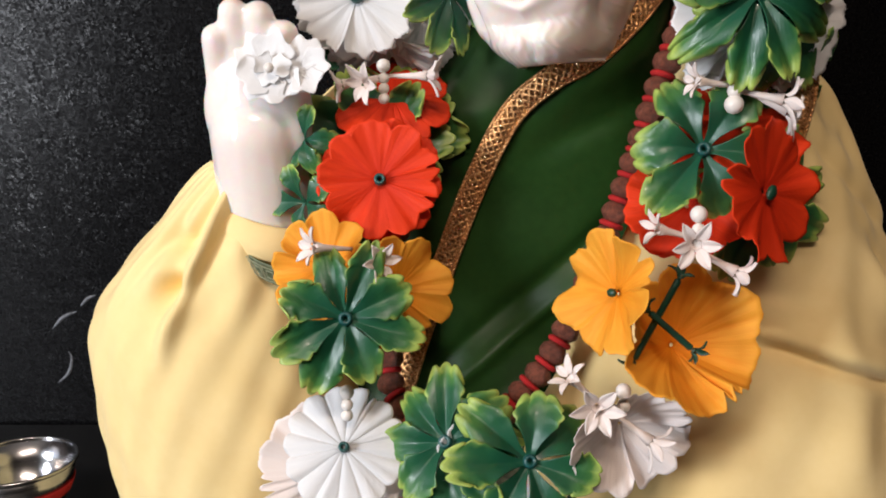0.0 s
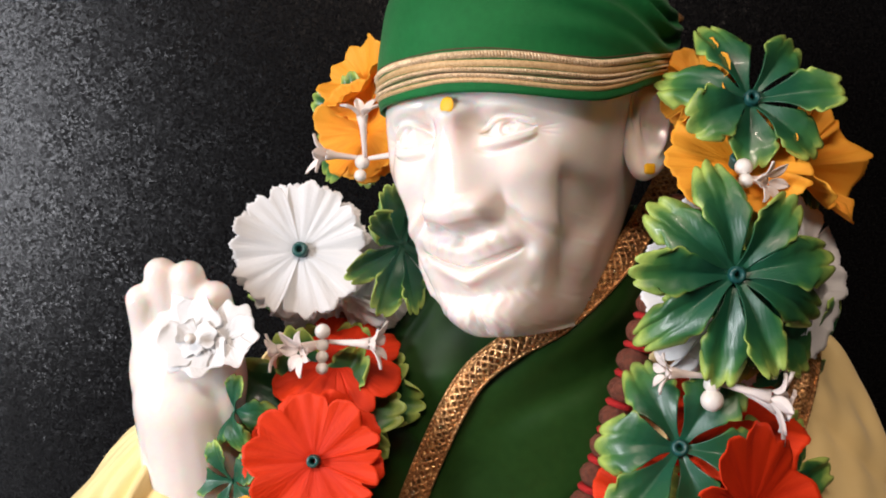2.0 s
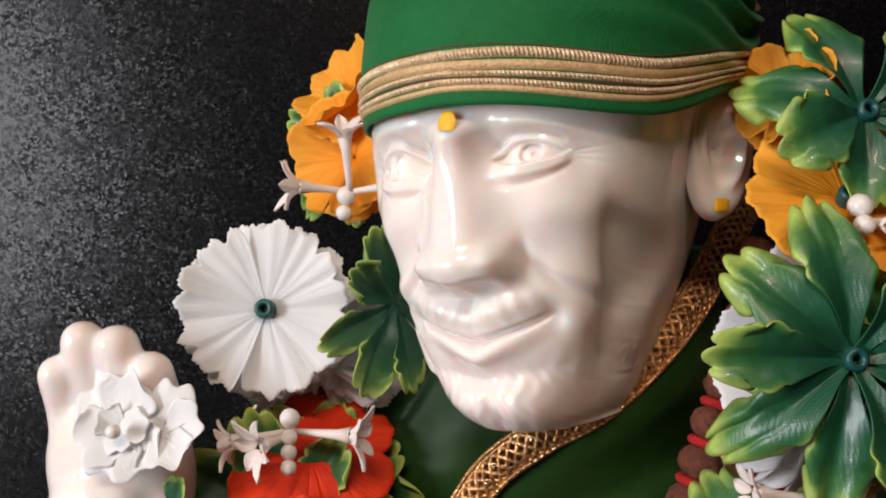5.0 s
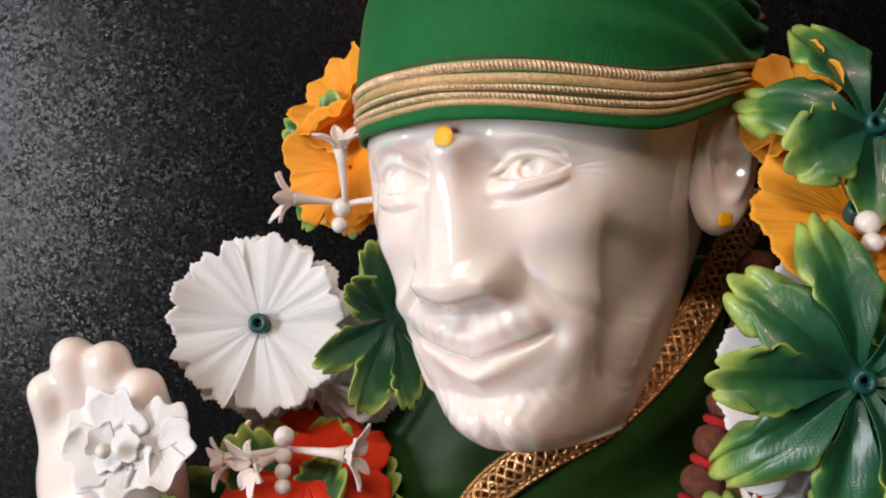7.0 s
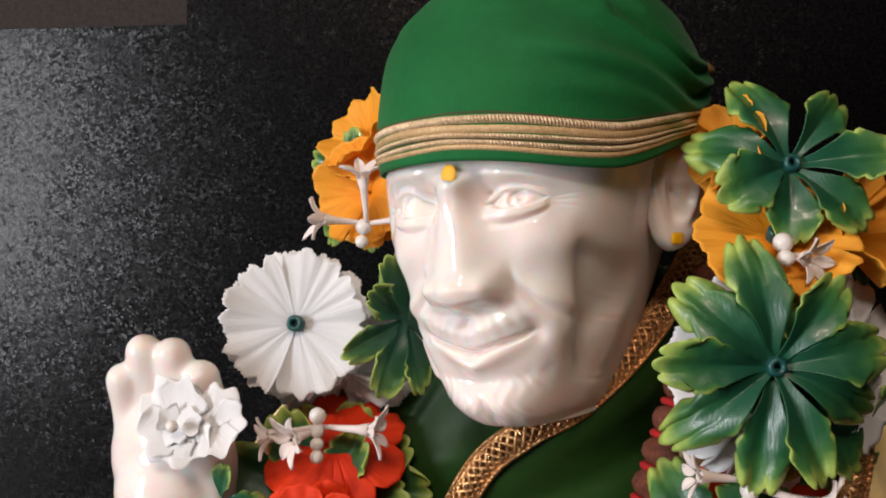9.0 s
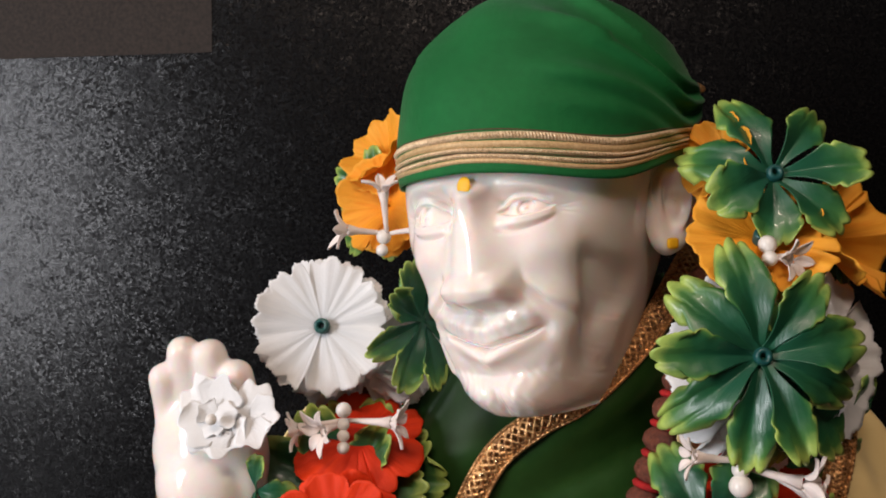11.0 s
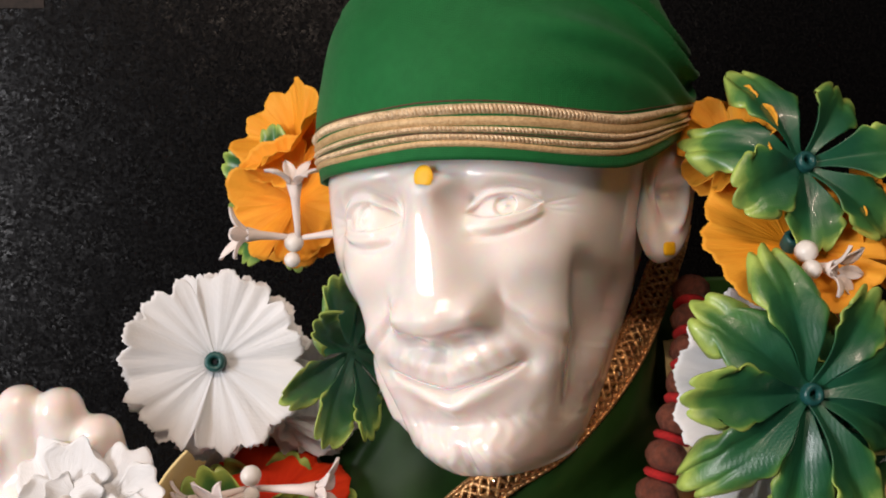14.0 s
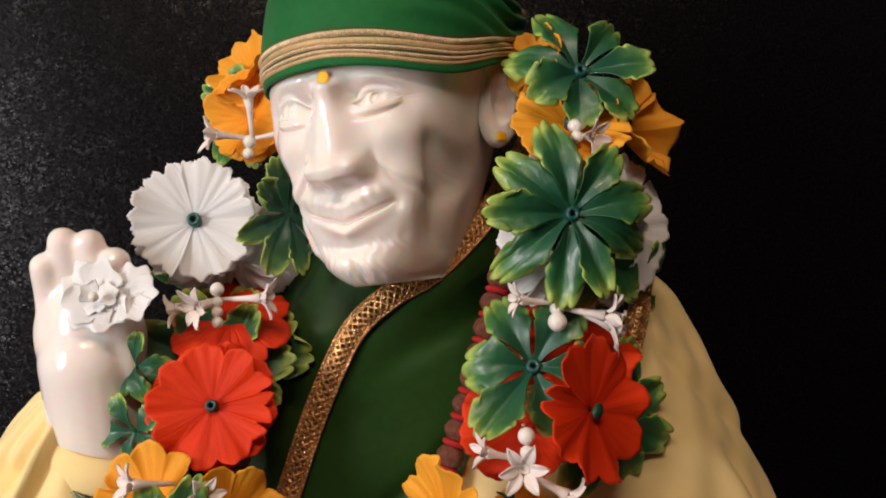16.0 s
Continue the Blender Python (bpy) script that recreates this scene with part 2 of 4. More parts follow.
def box(name, lo, hi, material, parent=None, bevel=0.0):
    bm = bmesh.new()
    bmesh.ops.create_cube(bm, size=1)
    c = [(a + b) / 2 for a, b in zip(lo, hi)]
    s = [b - a for a, b in zip(lo, hi)]
    for v in bm.verts:
        v.co = Vector([c[i] + v.co[i] * s[i] for i in range(3)])
    if bevel:
        bmesh.ops.bevel(bm, geom=bm.edges[:], offset=bevel, segments=2, affect="EDGES")
    me = bpy.data.meshes.new(name)
    bm.to_mesh(me)
    bm.free()
    return part(name, me, material, parent)


def lathe(profile, n=24):
    """A surface turned round z from (radius, height) pairs."""
    th = np.linspace(0, 2 * np.pi, n, endpoint=False)
    p = np.array(profile, float)
    pts = np.stack([np.outer(np.cos(th), p[:, 0]), np.outer(np.sin(th), p[:, 0]), np.tile(p[:, 1], (n, 1))], -1)
    return grid_mesh("turned", pts, close_u=True)


def smooth_path(ctrl, n):
    """A smooth curve through the control points, n samples, by arc length."""
    c = np.array(ctrl, float)
    c = np.vstack([2 * c[0] - c[1], c, 2 * c[-1] - c[-2]])
    out = []
    for i in range(1, len(c) - 2):
        t = np.linspace(0, 1, 40, endpoint=False)[:, None]
        p0, p1, p2, p3 = c[i - 1], c[i], c[i + 1], c[i + 2]
        out.append(0.5 * (2 * p1 + (p2 - p0) * t + (2 * p0 - 5 * p1 + 4 * p2 - p3) * t**2 + (3 * p1 - p0 - 3 * p2 + p3) * t**3))
    out = np.vstack(out + [c[-2:-1]])
    d = np.concatenate([[0], np.cumsum(np.linalg.norm(np.diff(out, axis=0), axis=1))])
    s = np.linspace(0, d[-1], n)
    return np.stack([np.interp(s, d, out[:, k]) for k in range(out.shape[1])], -1)


def tube_mesh(path, radius, sides=8):
    """A tube along a path; radius is a number or one for each sample."""
    path = np.asarray(path, float)
    tang = np.gradient(path, axis=0)
    tang /= np.linalg.norm(tang, axis=1)[:, None] + 1e-12
    ref = np.array([0.3, -0.9, 0.25])
    a = np.cross(tang, ref)
    a /= np.linalg.norm(a, axis=1)[:, None] + 1e-12
    b = np.cross(tang, a)
    th = np.linspace(0, 2 * np.pi, sides, endpoint=False)
    r = np.broadcast_to(np.asarray(radius, float), (len(path),))[:, None, None]
    pts = path[:, None] + r * (np.cos(th)[None, :, None] * a[:, None] + np.sin(th)[None, :, None] * b[:, None])
    return grid_mesh("tube", pts, close_v=True)


def joined(meshes, name):
    """Several meshes as one; each keeps its own material slot."""
    bm = bmesh.new()
    mats = []
    for me in meshes:
        start = len(bm.faces)
        bm.from_mesh(me)
        bm.faces.ensure_lookup_table()
        mat = me.materials[0] if me.materials else None
        if mat not in mats:
            mats.append(mat)
        for f in bm.faces[start:]:
            f.material_index = mats.index(mat)
    out = mesh_of(bm, name)
    for mat in mats:
        out.materials.append(mat)
    return out


def bell(u, c, s):
    return np.exp(-(((u - c) / s) ** 2))


def step(a, b, x):
    t = np.clip((x - a) / (b - a), 0, 1)
    return t * t * (3 - 2 * t)


def wobble(th, seed, octaves=(3, 5, 8, 13)):
    rng = np.random.RandomState(seed)
    return sum(rng.uniform(0.4, 1) / (1 + 0.3 * i) * np.sin(k * th + rng.uniform(0, 6.28)) for i, k in enumerate(octaves)) / 2.2


# ---- the setting ----
FLOOR_Z, SHELF_Z, WALL_Y = 0.0, 0.866, 0.78
st = dict(kind="structure")
wall = thing("wall_back", (0, WALL_Y, 0), "polished black granite wall with pale flecks", "wall", **st)
box("slab", (-1.6, WALL_Y, 0), (2.3, WALL_Y + 0.02, 2.8), GRANITE, wall, 0.0006)
# thin brown sheet that paints a mirrored brown shape onto the slab
box("reflection_patch", (-0.46, WALL_Y - 0.0006, 1.441), (-0.204, WALL_Y + 0.0004, 1.66), BROWNMIRRORED, wall)
# curved pale strokes that paint the mirrored glints of a steel rim
for ctrl in ([(-0.362, 0.958), (-0.350, 0.970), (-0.336, 0.976)], [(-0.334, 0.980), (-0.326, 0.988), (-0.318, 0.991)], [(-0.362, 0.905), (-0.350, 0.916), (-0.346, 0.930), (-0.349, 0.938)]):
    p = smooth_path([(x, WALL_Y + 0.0004, z) for x, z in ctrl], 24)
    part("reflection_stroke", tube_mesh(p, 0.0002 + 0.0016 * np.sin(np.linspace(0.05, 3.09, 24)), 8), PALEGLINT, wall, "pale stroke painting a steel reflection")
box("backing", (-1.6, WALL_Y + 0.022, 0), (2.3, WALL_Y + 0.1, 2.8), BLACKSTONE, wall)
tagged(box("ledge", (-1.2, 0.12, 0), (1.2, WALL_Y - 0.001, SHELF_Z), BLACKSTONE, None, 0.004), "black polished stone ledge against the granite wall", "ledge", **st)
# unseen room shell, added to enclose the lamps and shape their light
tagged(box("floor", (-1.6, -2.7, -0.1), (2.3, 0.88, -0.001), PLASTER), "unseen plain floor added to close the room", "floor", **st)
tagged(box("ceiling", (-1.6, -2.7, 2.8), (2.3, 0.88, 2.9), CEILPAINT), "unseen white ceiling added to close the room", "ceiling", **st)
tagged(box("wall_right", (2.3, -2.7, 0), (2.4, 0.88, 2.8), PLASTER), "unseen beige plastered wall added to close the room", "wall", **st)
tagged(box("wall_front", (-1.6, -2.8, 0), (2.3, -2.7, 2.8), PLASTER), "unseen beige plastered wall added behind the viewer", "wall", **st)
wl = thing("wall_left", (-1.6, 0, 0), "unseen beige plastered wall added with a window opening", "wall", **st)
box("panel", (-1.7, 0.12, 0), (-1.6, 0.88, 2.8), PLASTER, wl)
box("panel", (-1.7, -2.7, 0), (-1.6, -1.18, 2.8), PLASTER, wl)
box("panel", (-1.7, -1.18, 0), (-1.6, 0.12, 0.95), PLASTER, wl)
box("panel", (-1.7, -1.18, 2.25), (-1.6, 0.12, 2.8), PLASTER, wl)

# ---- the statue ----
HEAD = np.array([0.070, 0.548, 0.0])
TURNED = radians(26)
RIGHT = np.array([math.cos(TURNED), -math.sin(TURNED), 0])
FRONT = np.array([-math.sin(TURNED), -math.cos(TURNED), 0])


def in_head(u, f, z):
    """World places from the head's own axes: u across, f towards the face's front, z up."""
    return HEAD + np.asarray(u)[..., None] * RIGHT + np.asarray(f)[..., None] * FRONT + np.asarray(z)[..., None] * np.array([0, 0, 1.0])


def face_relief(u, w):
    """How far the face stands out of the plain head, in metres, at the place u across and w up."""
    d = np.zeros_like(u)
    # brows and sockets
    ue = u + 0.0042 * step(1.318, 1.300, w)
    au = np.abs(ue)
    ridge = 1.3085 - 9.0 * (au - 0.024) ** 2
    d += 0.0034 * bell(au, 0.026, 0.015) * bell(w, ridge, 0.0036)
    d += 0.0026 * bell(u, -0.001, 0.0085) * bell(w, 1.3060, 0.0065)
    d -= 0.0090 * bell(au, 0.0140, 0.0060) * bell(w, 1.2985, 0.0080)
    d -= 0.0070 * bell(au, 0.0270, 0.0115) * bell(w, 1.2990, 0.0072)
    d -= 0.0030 * bell(au, 0.0420, 0.0060) * bell(w, 1.2960, 0.0080)
    d += 0.0068 * bell(au, 0.0270, 0.0098) * bell(w, 1.2962, 0.0058)
    # lids and eyes
    e = (au - 0.0264) / 0.0140
    arch = np.clip(1 - e * e, 0, 1)
    mid = 1.2966 + 0.0009 * e
    up, low = mid + 0.0052 * arch, mid - 0.0036 * arch
    inside = step(-0.0003, 0.0003, up - w) * step(-0.0003, 0.0003, w - low) * (arch > 0)
    d -= 0.0026 * inside
    d += 0.0009 * bell(w, up + 0.0008, 0.0010) * step(0, 0.3, arch) + 0.0007 * bell(w, low - 0.0009, 0.0011) * step(0, 0.3, arch)
    d -= 0.0016 * bell(w, up + 0.0036, 0.0012) * step(0, 0.4, arch)
    d -= 0.0013 * bell(w, low - 0.0062 + 0.0012 * e, 0.0013) * step(0, 0.5, arch)
    d += 0.0016 * bell(w, low - 0.0033, 0.0019) * step(0, 0.5, arch)
    iris = np.where(ue > 0, 0.0272, -0.0280)
    rr = np.hypot(ue - iris, w - 1.2972)
    d += inside * (0.0010 * bell(rr, 0, 0.0052) - 0.0024 * step(0.0042, 0.0034, rr) + 0.0016 * bell(rr, 0, 0.0011))
    for k in (-0.30, 0.0, 0.34):
        d -= 0.0005 * bell(w, 1.2955 - k * (au - 0.037), 0.0008) * bell(au, 0.0430, 0.0048)
    # nose: a narrow bridge, flat ridge, round tip and full wings
    un = u + 0.0026 * step(1.306, 1.290, w)
    an = np.abs(un)
    run = np.clip((1.3070 - w) / (1.3070 - 1.2610), 0, 1)
    cut = step(1.2495, 1.2575, w + 0.0016 * bell(an, 0.0, 0.0065))
    flat = 0.0016 + 0.0016 * run
    ridge = np.where(an < flat, 1.0, bell(an, flat, 0.0068 + 0.0062 * run))
    d += (0.0052 + 0.0086 * run**1.15) * ridge * cut * step(1.316, 1.302, w)
    d += 0.0032 * bell(an, 0, 0.0085) * bell(w, 1.2605, 0.0058) * cut
    d += 0.0068 * bell(an, 0.0145, 0.0055) * bell(w, 1.2615, 0.0060) * cut
    d -= 0.0024 * bell(an, 0.0208, 0.0022) * bell(w, 1.2625, 0.0062)
    d -= 0.0022 * bell(an, 0.0080, 0.0034) * bell(w, 1.2530, 0.0016)
    # cheek pads with their outer hollow
    ac = np.abs(u + 0.0015)
    d += 0.0048 * bell(ac, 0.0320, 0.0095) * bell(w, 1.2775, 0.0090)
    edge = 0.0395 - 0.22 * np.clip(1.2760 - w, -0.01, 0.06)
    side = ac - edge
    length = step(1.2820, 1.2700, w) * step(1.2100, 1.2250, w)
    d += 0.0058 * np.where(side < 0, bell(side, 0, 0.0085), bell(side, 0, 0.0032)) * bell(w, 1.2480, 0.0260)
    wide = 0.0026 + 0.0052 * bell(w, 1.2580, 0.0140)
    d -= 0.0050 * bell(side, 0.0012 + wide, wide) * length
    d += 0.0030 * bell(side, 0.0030 + 2.6 * wide, 0.0042) * step(1.2700, 1.2560, w) * step(1.2120, 1.2260, w)
    # fold from the wing of the nose to the corner of the mouth
    fold = 0.0205 + 0.75 * (1.2630 - w)
    d -= 0.0024 * bell(ac, fold, 0.0024) * bell(w, 1.2545, 0.0080)
    d += 0.0018 * bell(ac, fold + 0.0050, 0.0042) * bell(w, 1.2560, 0.0080)
    # moustache, lips
    um = u + 0.0034
    am = np.abs(um)
    line = 1.2345 + 0.0072 * np.clip(am / 0.0255, 0, 1.2) ** 1.7 - 0.0010 * bell(am, 0, 0.005)
    d += 0.0054 * bell(am, 0.009, 0.0185) * bell(w, line + 0.0080, 0.0062)
    d -= 0.0020 * bell(um, 0.0, 0.0026) * bell(w, 1.2480, 0.0042)
    span = step(0.0270, 0.0215, am)
    d += 0.0012 * bell(w, line + 0.0024, 0.0022) * bell(am, 0, 0.0190)
    d -= 0.0036 * bell(w, line, 0.0012) * span
    d += 0.0056 * bell(w, line - 0.0056 + 0.0030 * np.clip(am / 0.0230, 0, 1), 0.0046) * bell(am, 0, 0.0180)
    d -= 0.0034 * bell(am, 0.0268, 0.0034) * bell(w, 1.2415, 0.0046)
    d += 0.0020 * bell(am, 0.0325, 0.0034) * bell(w, 1.2400, 0.0080)
    # hollow below the lip, chin pads with a cleft
    d -= 0.0030 * bell(um, 0, 0.0190) * bell(w, 1.2200 + 6.0 * um * um, 0.0036)
    d += 0.0046 * bell(am, 0.0095, 0.0135) * bell(w, 1.2095, 0.0075)
    d -= 0.0030 * bell(um, 0.0020, 0.0026) * bell(w, 1.2040, 0.0060)
    # combed moustache and beard
    d += 0.00040 * np.sin(am * 1000 + 460 * (w - 1.24)) * bell(am, 0.014, 0.013) * bell(w, line + 0.0080, 0.0050)
    hair = np.sin((u * 0.9 + 0.10 * (w - 1.2) * np.sign(u)) * 1500 + 2.2 * np.sin(w * 420 + u * 160)) * 0.5 + 0.5 * np.sin(u * 880 - w * 300)
    zone = step(1.2250, 1.2150, w - 0.25 * au) * step(0.055, 0.045, au) + 0.9 * step(0.040, 0.044, au) * step(1.262, 1.250, w)
    d += 0.00030 * hair * np.clip(zone, 0, 1)
    return d


def head_mesh():
    # section by section: height, half width, front, back, shift of the middle
    rows = np.array([
        (1.212, 0.004, 0.012, 0.006), (1.2050, 0.016, 0.028, 0.010), (1.1995, 0.021, 0.043, 0.014), (1.1983, 0.024, 0.050, 0.016),
        (1.2003, 0.0240, 0.0570, 0.020), (1.2050, 0.0270, 0.0615, 0.026), (1.2130, 0.0305, 0.0645, 0.034), (1.2230, 0.0345, 0.0665, 0.045),
        (1.2350, 0.0390, 0.0690, 0.055), (1.2480, 0.0440, 0.0720, 0.062), (1.2620, 0.0490, 0.0750, 0.068), (1.2780, 0.0540, 0.0775, 0.074),
        (1.2950, 0.0580, 0.0795, 0.078), (1.3100, 0.0605, 0.0815, 0.080), (1.3300, 0.0620, 0.0810, 0.080), (1.3550, 0.0600, 0.0740, 0.074),
        (1.3750, 0.0480, 0.0580, 0.058), (1.3880, 0.0250, 0.0300, 0.030), (1.3910, 0.0010, 0.0010, 0.001)])
    fine = smooth_path(rows, 3000)
    dense = np.cumsum(np.where((fine[:, 0] < 1.318) & (np.arange(3000) > 350), 3.2, 1.0))
    sec = np.stack([np.interp(np.linspace(dense[0], dense[-1], 560), dense, fine[:, k]) for k in range(4)], -1)
    low = int(np.argmin(sec[:, 0]))
    q = np.linspace(-1, 1, 641)[:-1]
    phi = np.pi * (0.36 * q + 0.64 * q**3)
    z = sec[:, 0][:, None] + 0 * phi[None]
    a, bf, bb = (sec[:, k][:, None] for k in (1, 2, 3))
    s, c = np.sin(phi)[None], np.cos(phi)[None]
    more = np.interp(z, [1.1983, 1.2040, 1.2100, 1.2200, 1.2350, 1.2480, 1.2620, 1.2850, 1.3090, 1.3250], [0.002, 0.0065, 0.0115, 0.0160, 0.0150, 0.0105, 0.0112, 0.0110, 0.0062, 0.0])
    u = (a + more * (s < 0)) * np.sign(s) * np.abs(s) ** 0.86
    f = np.where(c > 0, bf * np.abs(c) ** (0.80 + 0.16 * step(1.290, 1.250, z)), -bb * np.abs(c) ** 0.9)
    front = step(0.0, 0.30, c)
    under = step(low - 25, low + 5, np.arange(560))[:, None]
    d = face_relief(u, z) * front * np.maximum(under, 0.0)
    du, df = np.gradient(u, axis=1), np.gradient(f, axis=1)
    size = np.hypot(du, df) + 1e-9
    nu, nf = -df / size, du / size
    side = step(0.024, 0.036, np.abs(u))
    nu, nf = nu * side, nf * side + (1 - side)
    d = d * (1 - 0.28 * side)
    u, f = u + d * nu, f + d * nf
    # the head leans a little to one side
    u, z = u + 0.075 * np.clip(1.309 - z, 0, 1), z + 0.095 * u * step(1.309, 1.290, z)
    return grid_mesh("head", in_head(u, f, z), close_v=True)


def ear_mesh(side):
    rho = np.linspace(0, 1, 22)[:, None]
    th = np.linspace(0, 2 * np.pi, 60, endpoint=False)[None]
    wide = 0.0185 + 0.0040 * np.sin(th) - 0.002 * np.cos(2 * th)
    y = rho * wide * np.cos(th)
    z = rho * (0.0285 + 0.0015 * np.sin(th)) * np.sin(th)
    h = 0.0070 * np.sqrt(np.clip(1 - rho**6, 0, 1)) - 0.0060 * bell(rho, 0.0, 0.45) * (1 + 0.5 * np.cos(th - 0.4)) \
        - 0.0030 * bell(rho, 0.70, 0.10) * step(-0.4, 0.3, np.sin(th)) + 0.0026 * bell(rho, 0.45, 0.13) * step(-0.6, 0.5, -np.cos(th))
    u = side * (0.0650 - 0.54 * y + 0.84 * h)
    f = -0.002 + 0.84 * y + 0.54 * h - 0.10 * z
    return grid_mesh("ear", in_head(u, f, 1.3025 + z + 0 * u), close_v=True, flip=side < 0)


def blob(c, r, rot=(0, 0, 0), n=16):
    bm = bmesh.new()
    bmesh.ops.create_uvsphere(bm, u_segments=n * 2, v_segments=n, radius=1)
    m = pose(*c, *rot) @ Matrix.Diagonal((*r, 1))
    bmesh.ops.transform(bm, matrix=m, verts=bm.verts)
    return mesh_of(bm, "blob")


def fused(meshes, voxel, smooth):
    """Overlapping meshes fused into one skin."""
    me = joined(meshes, "fused")
    ob = bpy.data.objects.new("fused", me)
    scene.collection.objects.link(ob)
    mod = ob.modifiers.new("r", "REMESH")
    mod.mode, mod.voxel_size = "VOXEL", voxel
    sm = ob.modifiers.new("s", "SMOOTH")
    sm.factor, sm.iterations = 0.5, smooth
    out = bpy.data.meshes.new_from_object(ob.evaluated_get(bpy.context.evaluated_depsgraph_get()))
    bpy.data.objects.remove(ob)
    for p in out.polygons:
        p.use_smooth = True
    return out


def limb(path, radii, sides=20, flat=1.0):
    p = smooth_path(np.hstack([np.array(path), np.array(radii)[:, None]]), 26)
    me = tube_mesh(p[:, :3], p[:, 3], sides)
    ends = [blob(p[i, :3], [p[i, 3]] * 3) for i in (0, -1)]
    return [me] + ends


def hand_mesh():
    bits = []
    bits += limb([(-0.108, 0.552, 1.080), (-0.108, 0.538, 1.120), (-0.109, 0.526, 1.158)], [0.031, 0.0305, 0.0295])
    bits.append(blob((-0.1085, 0.523, 1.172), (0.0330, 0.020, 0.040), (6, 0, -8)))
    bits.append(blob((-0.1075, 0.521, 1.192), (0.0300, 0.014, 0.024), (8, 0, -8)))
    bits.append(blob((-0.0900, 0.518, 1.165), (0.0130, 0.012, 0.024), (0, -12, 0)))
    bits.append(blob((-0.1070, 0.5185, 1.205), (0.0260, 0.0085, 0.0150), (10, 6, -8)))
    # four fingers side by side, tips curling forward
    for x, top, r in ((-0.1290, 1.2135, 0.0092), (-0.1185, 1.2270, 0.0098), (-0.1040, 1.2255, 0.0100), (-0.0900, 1.2150, 0.0098)):
        bits += limb([(x * 0.92 - 0.008, 0.523, 1.168), (x, 0.521, 1.195), (x, 0.512, top)], [0.0108, r, r * 0.90])
    return fused(bits, 0.0014, 20)


def dot(at, normal, sx, sy, square=2.0):
    th = np.linspace(0, 2 * np.pi, 32, endpoint=False)[None]
    rho = np.array([0, 0.5, 0.85, 1.0])[:, None]
    c, s = np.cos(th), np.sin(th)
    x = sx * rho * np.sign(c) * np.abs(c) ** (2 / square)
    y = sy * rho * np.sign(s) * np.abs(s) ** (2 / square)
    z = 0.0007 * (1 - rho**6) + 0 * x - 0.0003
    me = grid_mesh("dot", np.stack([x, y, z], -1), close_v=True)
    me.transform(facing(at, normal))
    me.materials.append(TILAK)
    return me


pieces = [head_mesh(), ear_mesh(1), ear_mesh(-1), hand_mesh()]
pieces += limb([(0.085, 0.625, 1.10), (0.080, 0.615, 1.17), (0.075, 0.580, 1.25)], [0.060, 0.042, 0.036], 28)
pieces.append(blob((0.045, 0.650, 1.00), (0.17, 0.09, 0.20)))
pieces.append(blob((0.045, 0.630, 0.93), (0.24, 0.13, 0.064)))
for me in pieces:
    me.materials.clear()
    me.materials.append(MARBLE)
pieces.append(dot(in_head(0.0, 0.0876, 1.3085), Vector(FRONT) + Vector((0, 0, 0.12)), 0.0035, 0.0041))
pieces.append(dot(in_head(0.0695, 0.0050, 1.2815), 0.84 * Vector(RIGHT) + 0.54 * Vector(FRONT), 0.0036, 0.0027, 4.0))
statue = part("statue", joined(pieces, "statue"), None, None)
tagged(statue, "seated glossy white marble statue with one raised palm", "statue")

# ---- cap ----


def cap_point(phi, h, out=0.0):
    """A place on the cap: phi round the head from the front, h from the rim (0) to the top (1)."""
    rim = 1.3138 - 0.0045 * np.clip(-np.sin(phi), 0, 1) + 0.012 * step(0.9, 1.7, phi) - 0.003 * bell(phi, 0.85, 0.4)
    a = 0.0715
    b = np.where(np.cos(phi) > 0, 0.0880, 0.0950)
    top = 1.4120
    hh = np.clip(h, 0, 1)
    ring = np.clip(1 - hh**2.6, 0, 1) ** 0.5
    ring = ring * (1 + 0.035 * np.sin(np.pi * np.clip(hh * 1.4, 0, 1)))
    u, f = a * np.sin(phi) * ring, b * np.cos(phi) * ring
    z = rim + (top - rim) * hh ** 0.92
    # folds gathered towards the knot at one side
    w = np.zeros_like(z)
    for k, (h0, slope, amp) in enumerate(((0.36, 0.10, 0.0044), (0.50, 0.24, 0.0066), (0.66, 0.40, 0.0046), (0.27, 0.03, 0.0024))):
        line = h0 + slope * (1.35 - phi) - 0.20 * bell(phi, 1.5, 0.35)
        w = w + amp * bell(hh, line, 0.030 + 0.02 * np.abs(1.5 - phi)) * step(0.25, 0.8, phi) * step(2.2, 1.7, phi)
    w = w + 0.0012 * np.sin(phi * 5 + hh * 9) * np.sin(hh * 3.1) + 0.0035 * bell(phi, -1.0, 0.14) * bell(hh, 0.95, 0.07)
    ext = out + w
    nrm = np.sqrt((np.sin(phi) / a) ** 2 + (np.cos(phi) / b) ** 2)
    u = u + ext * np.sin(phi) / a / nrm * np.clip(ring * 1.6, 0, 1)
    f = f + ext * np.cos(phi) / b / nrm * np.clip(ring * 1.6, 0, 1)
    z = z + ext * (hh > 0.6) * 0.5
    return in_head(u, f, z)


cap = thing("cap", (0.070, 0.548, 1.312), "green cloth cap with a gold braid band on the statue's head", "cap")
ph, hh = np.meshgrid(np.linspace(-np.pi, np.pi, 220, endpoint=False), np.concatenate([np.linspace(0, 0.92, 80), 0.92 + 0.08 * np.linspace(0.05, 1, 22) ** 0.6]), indexing="ij")
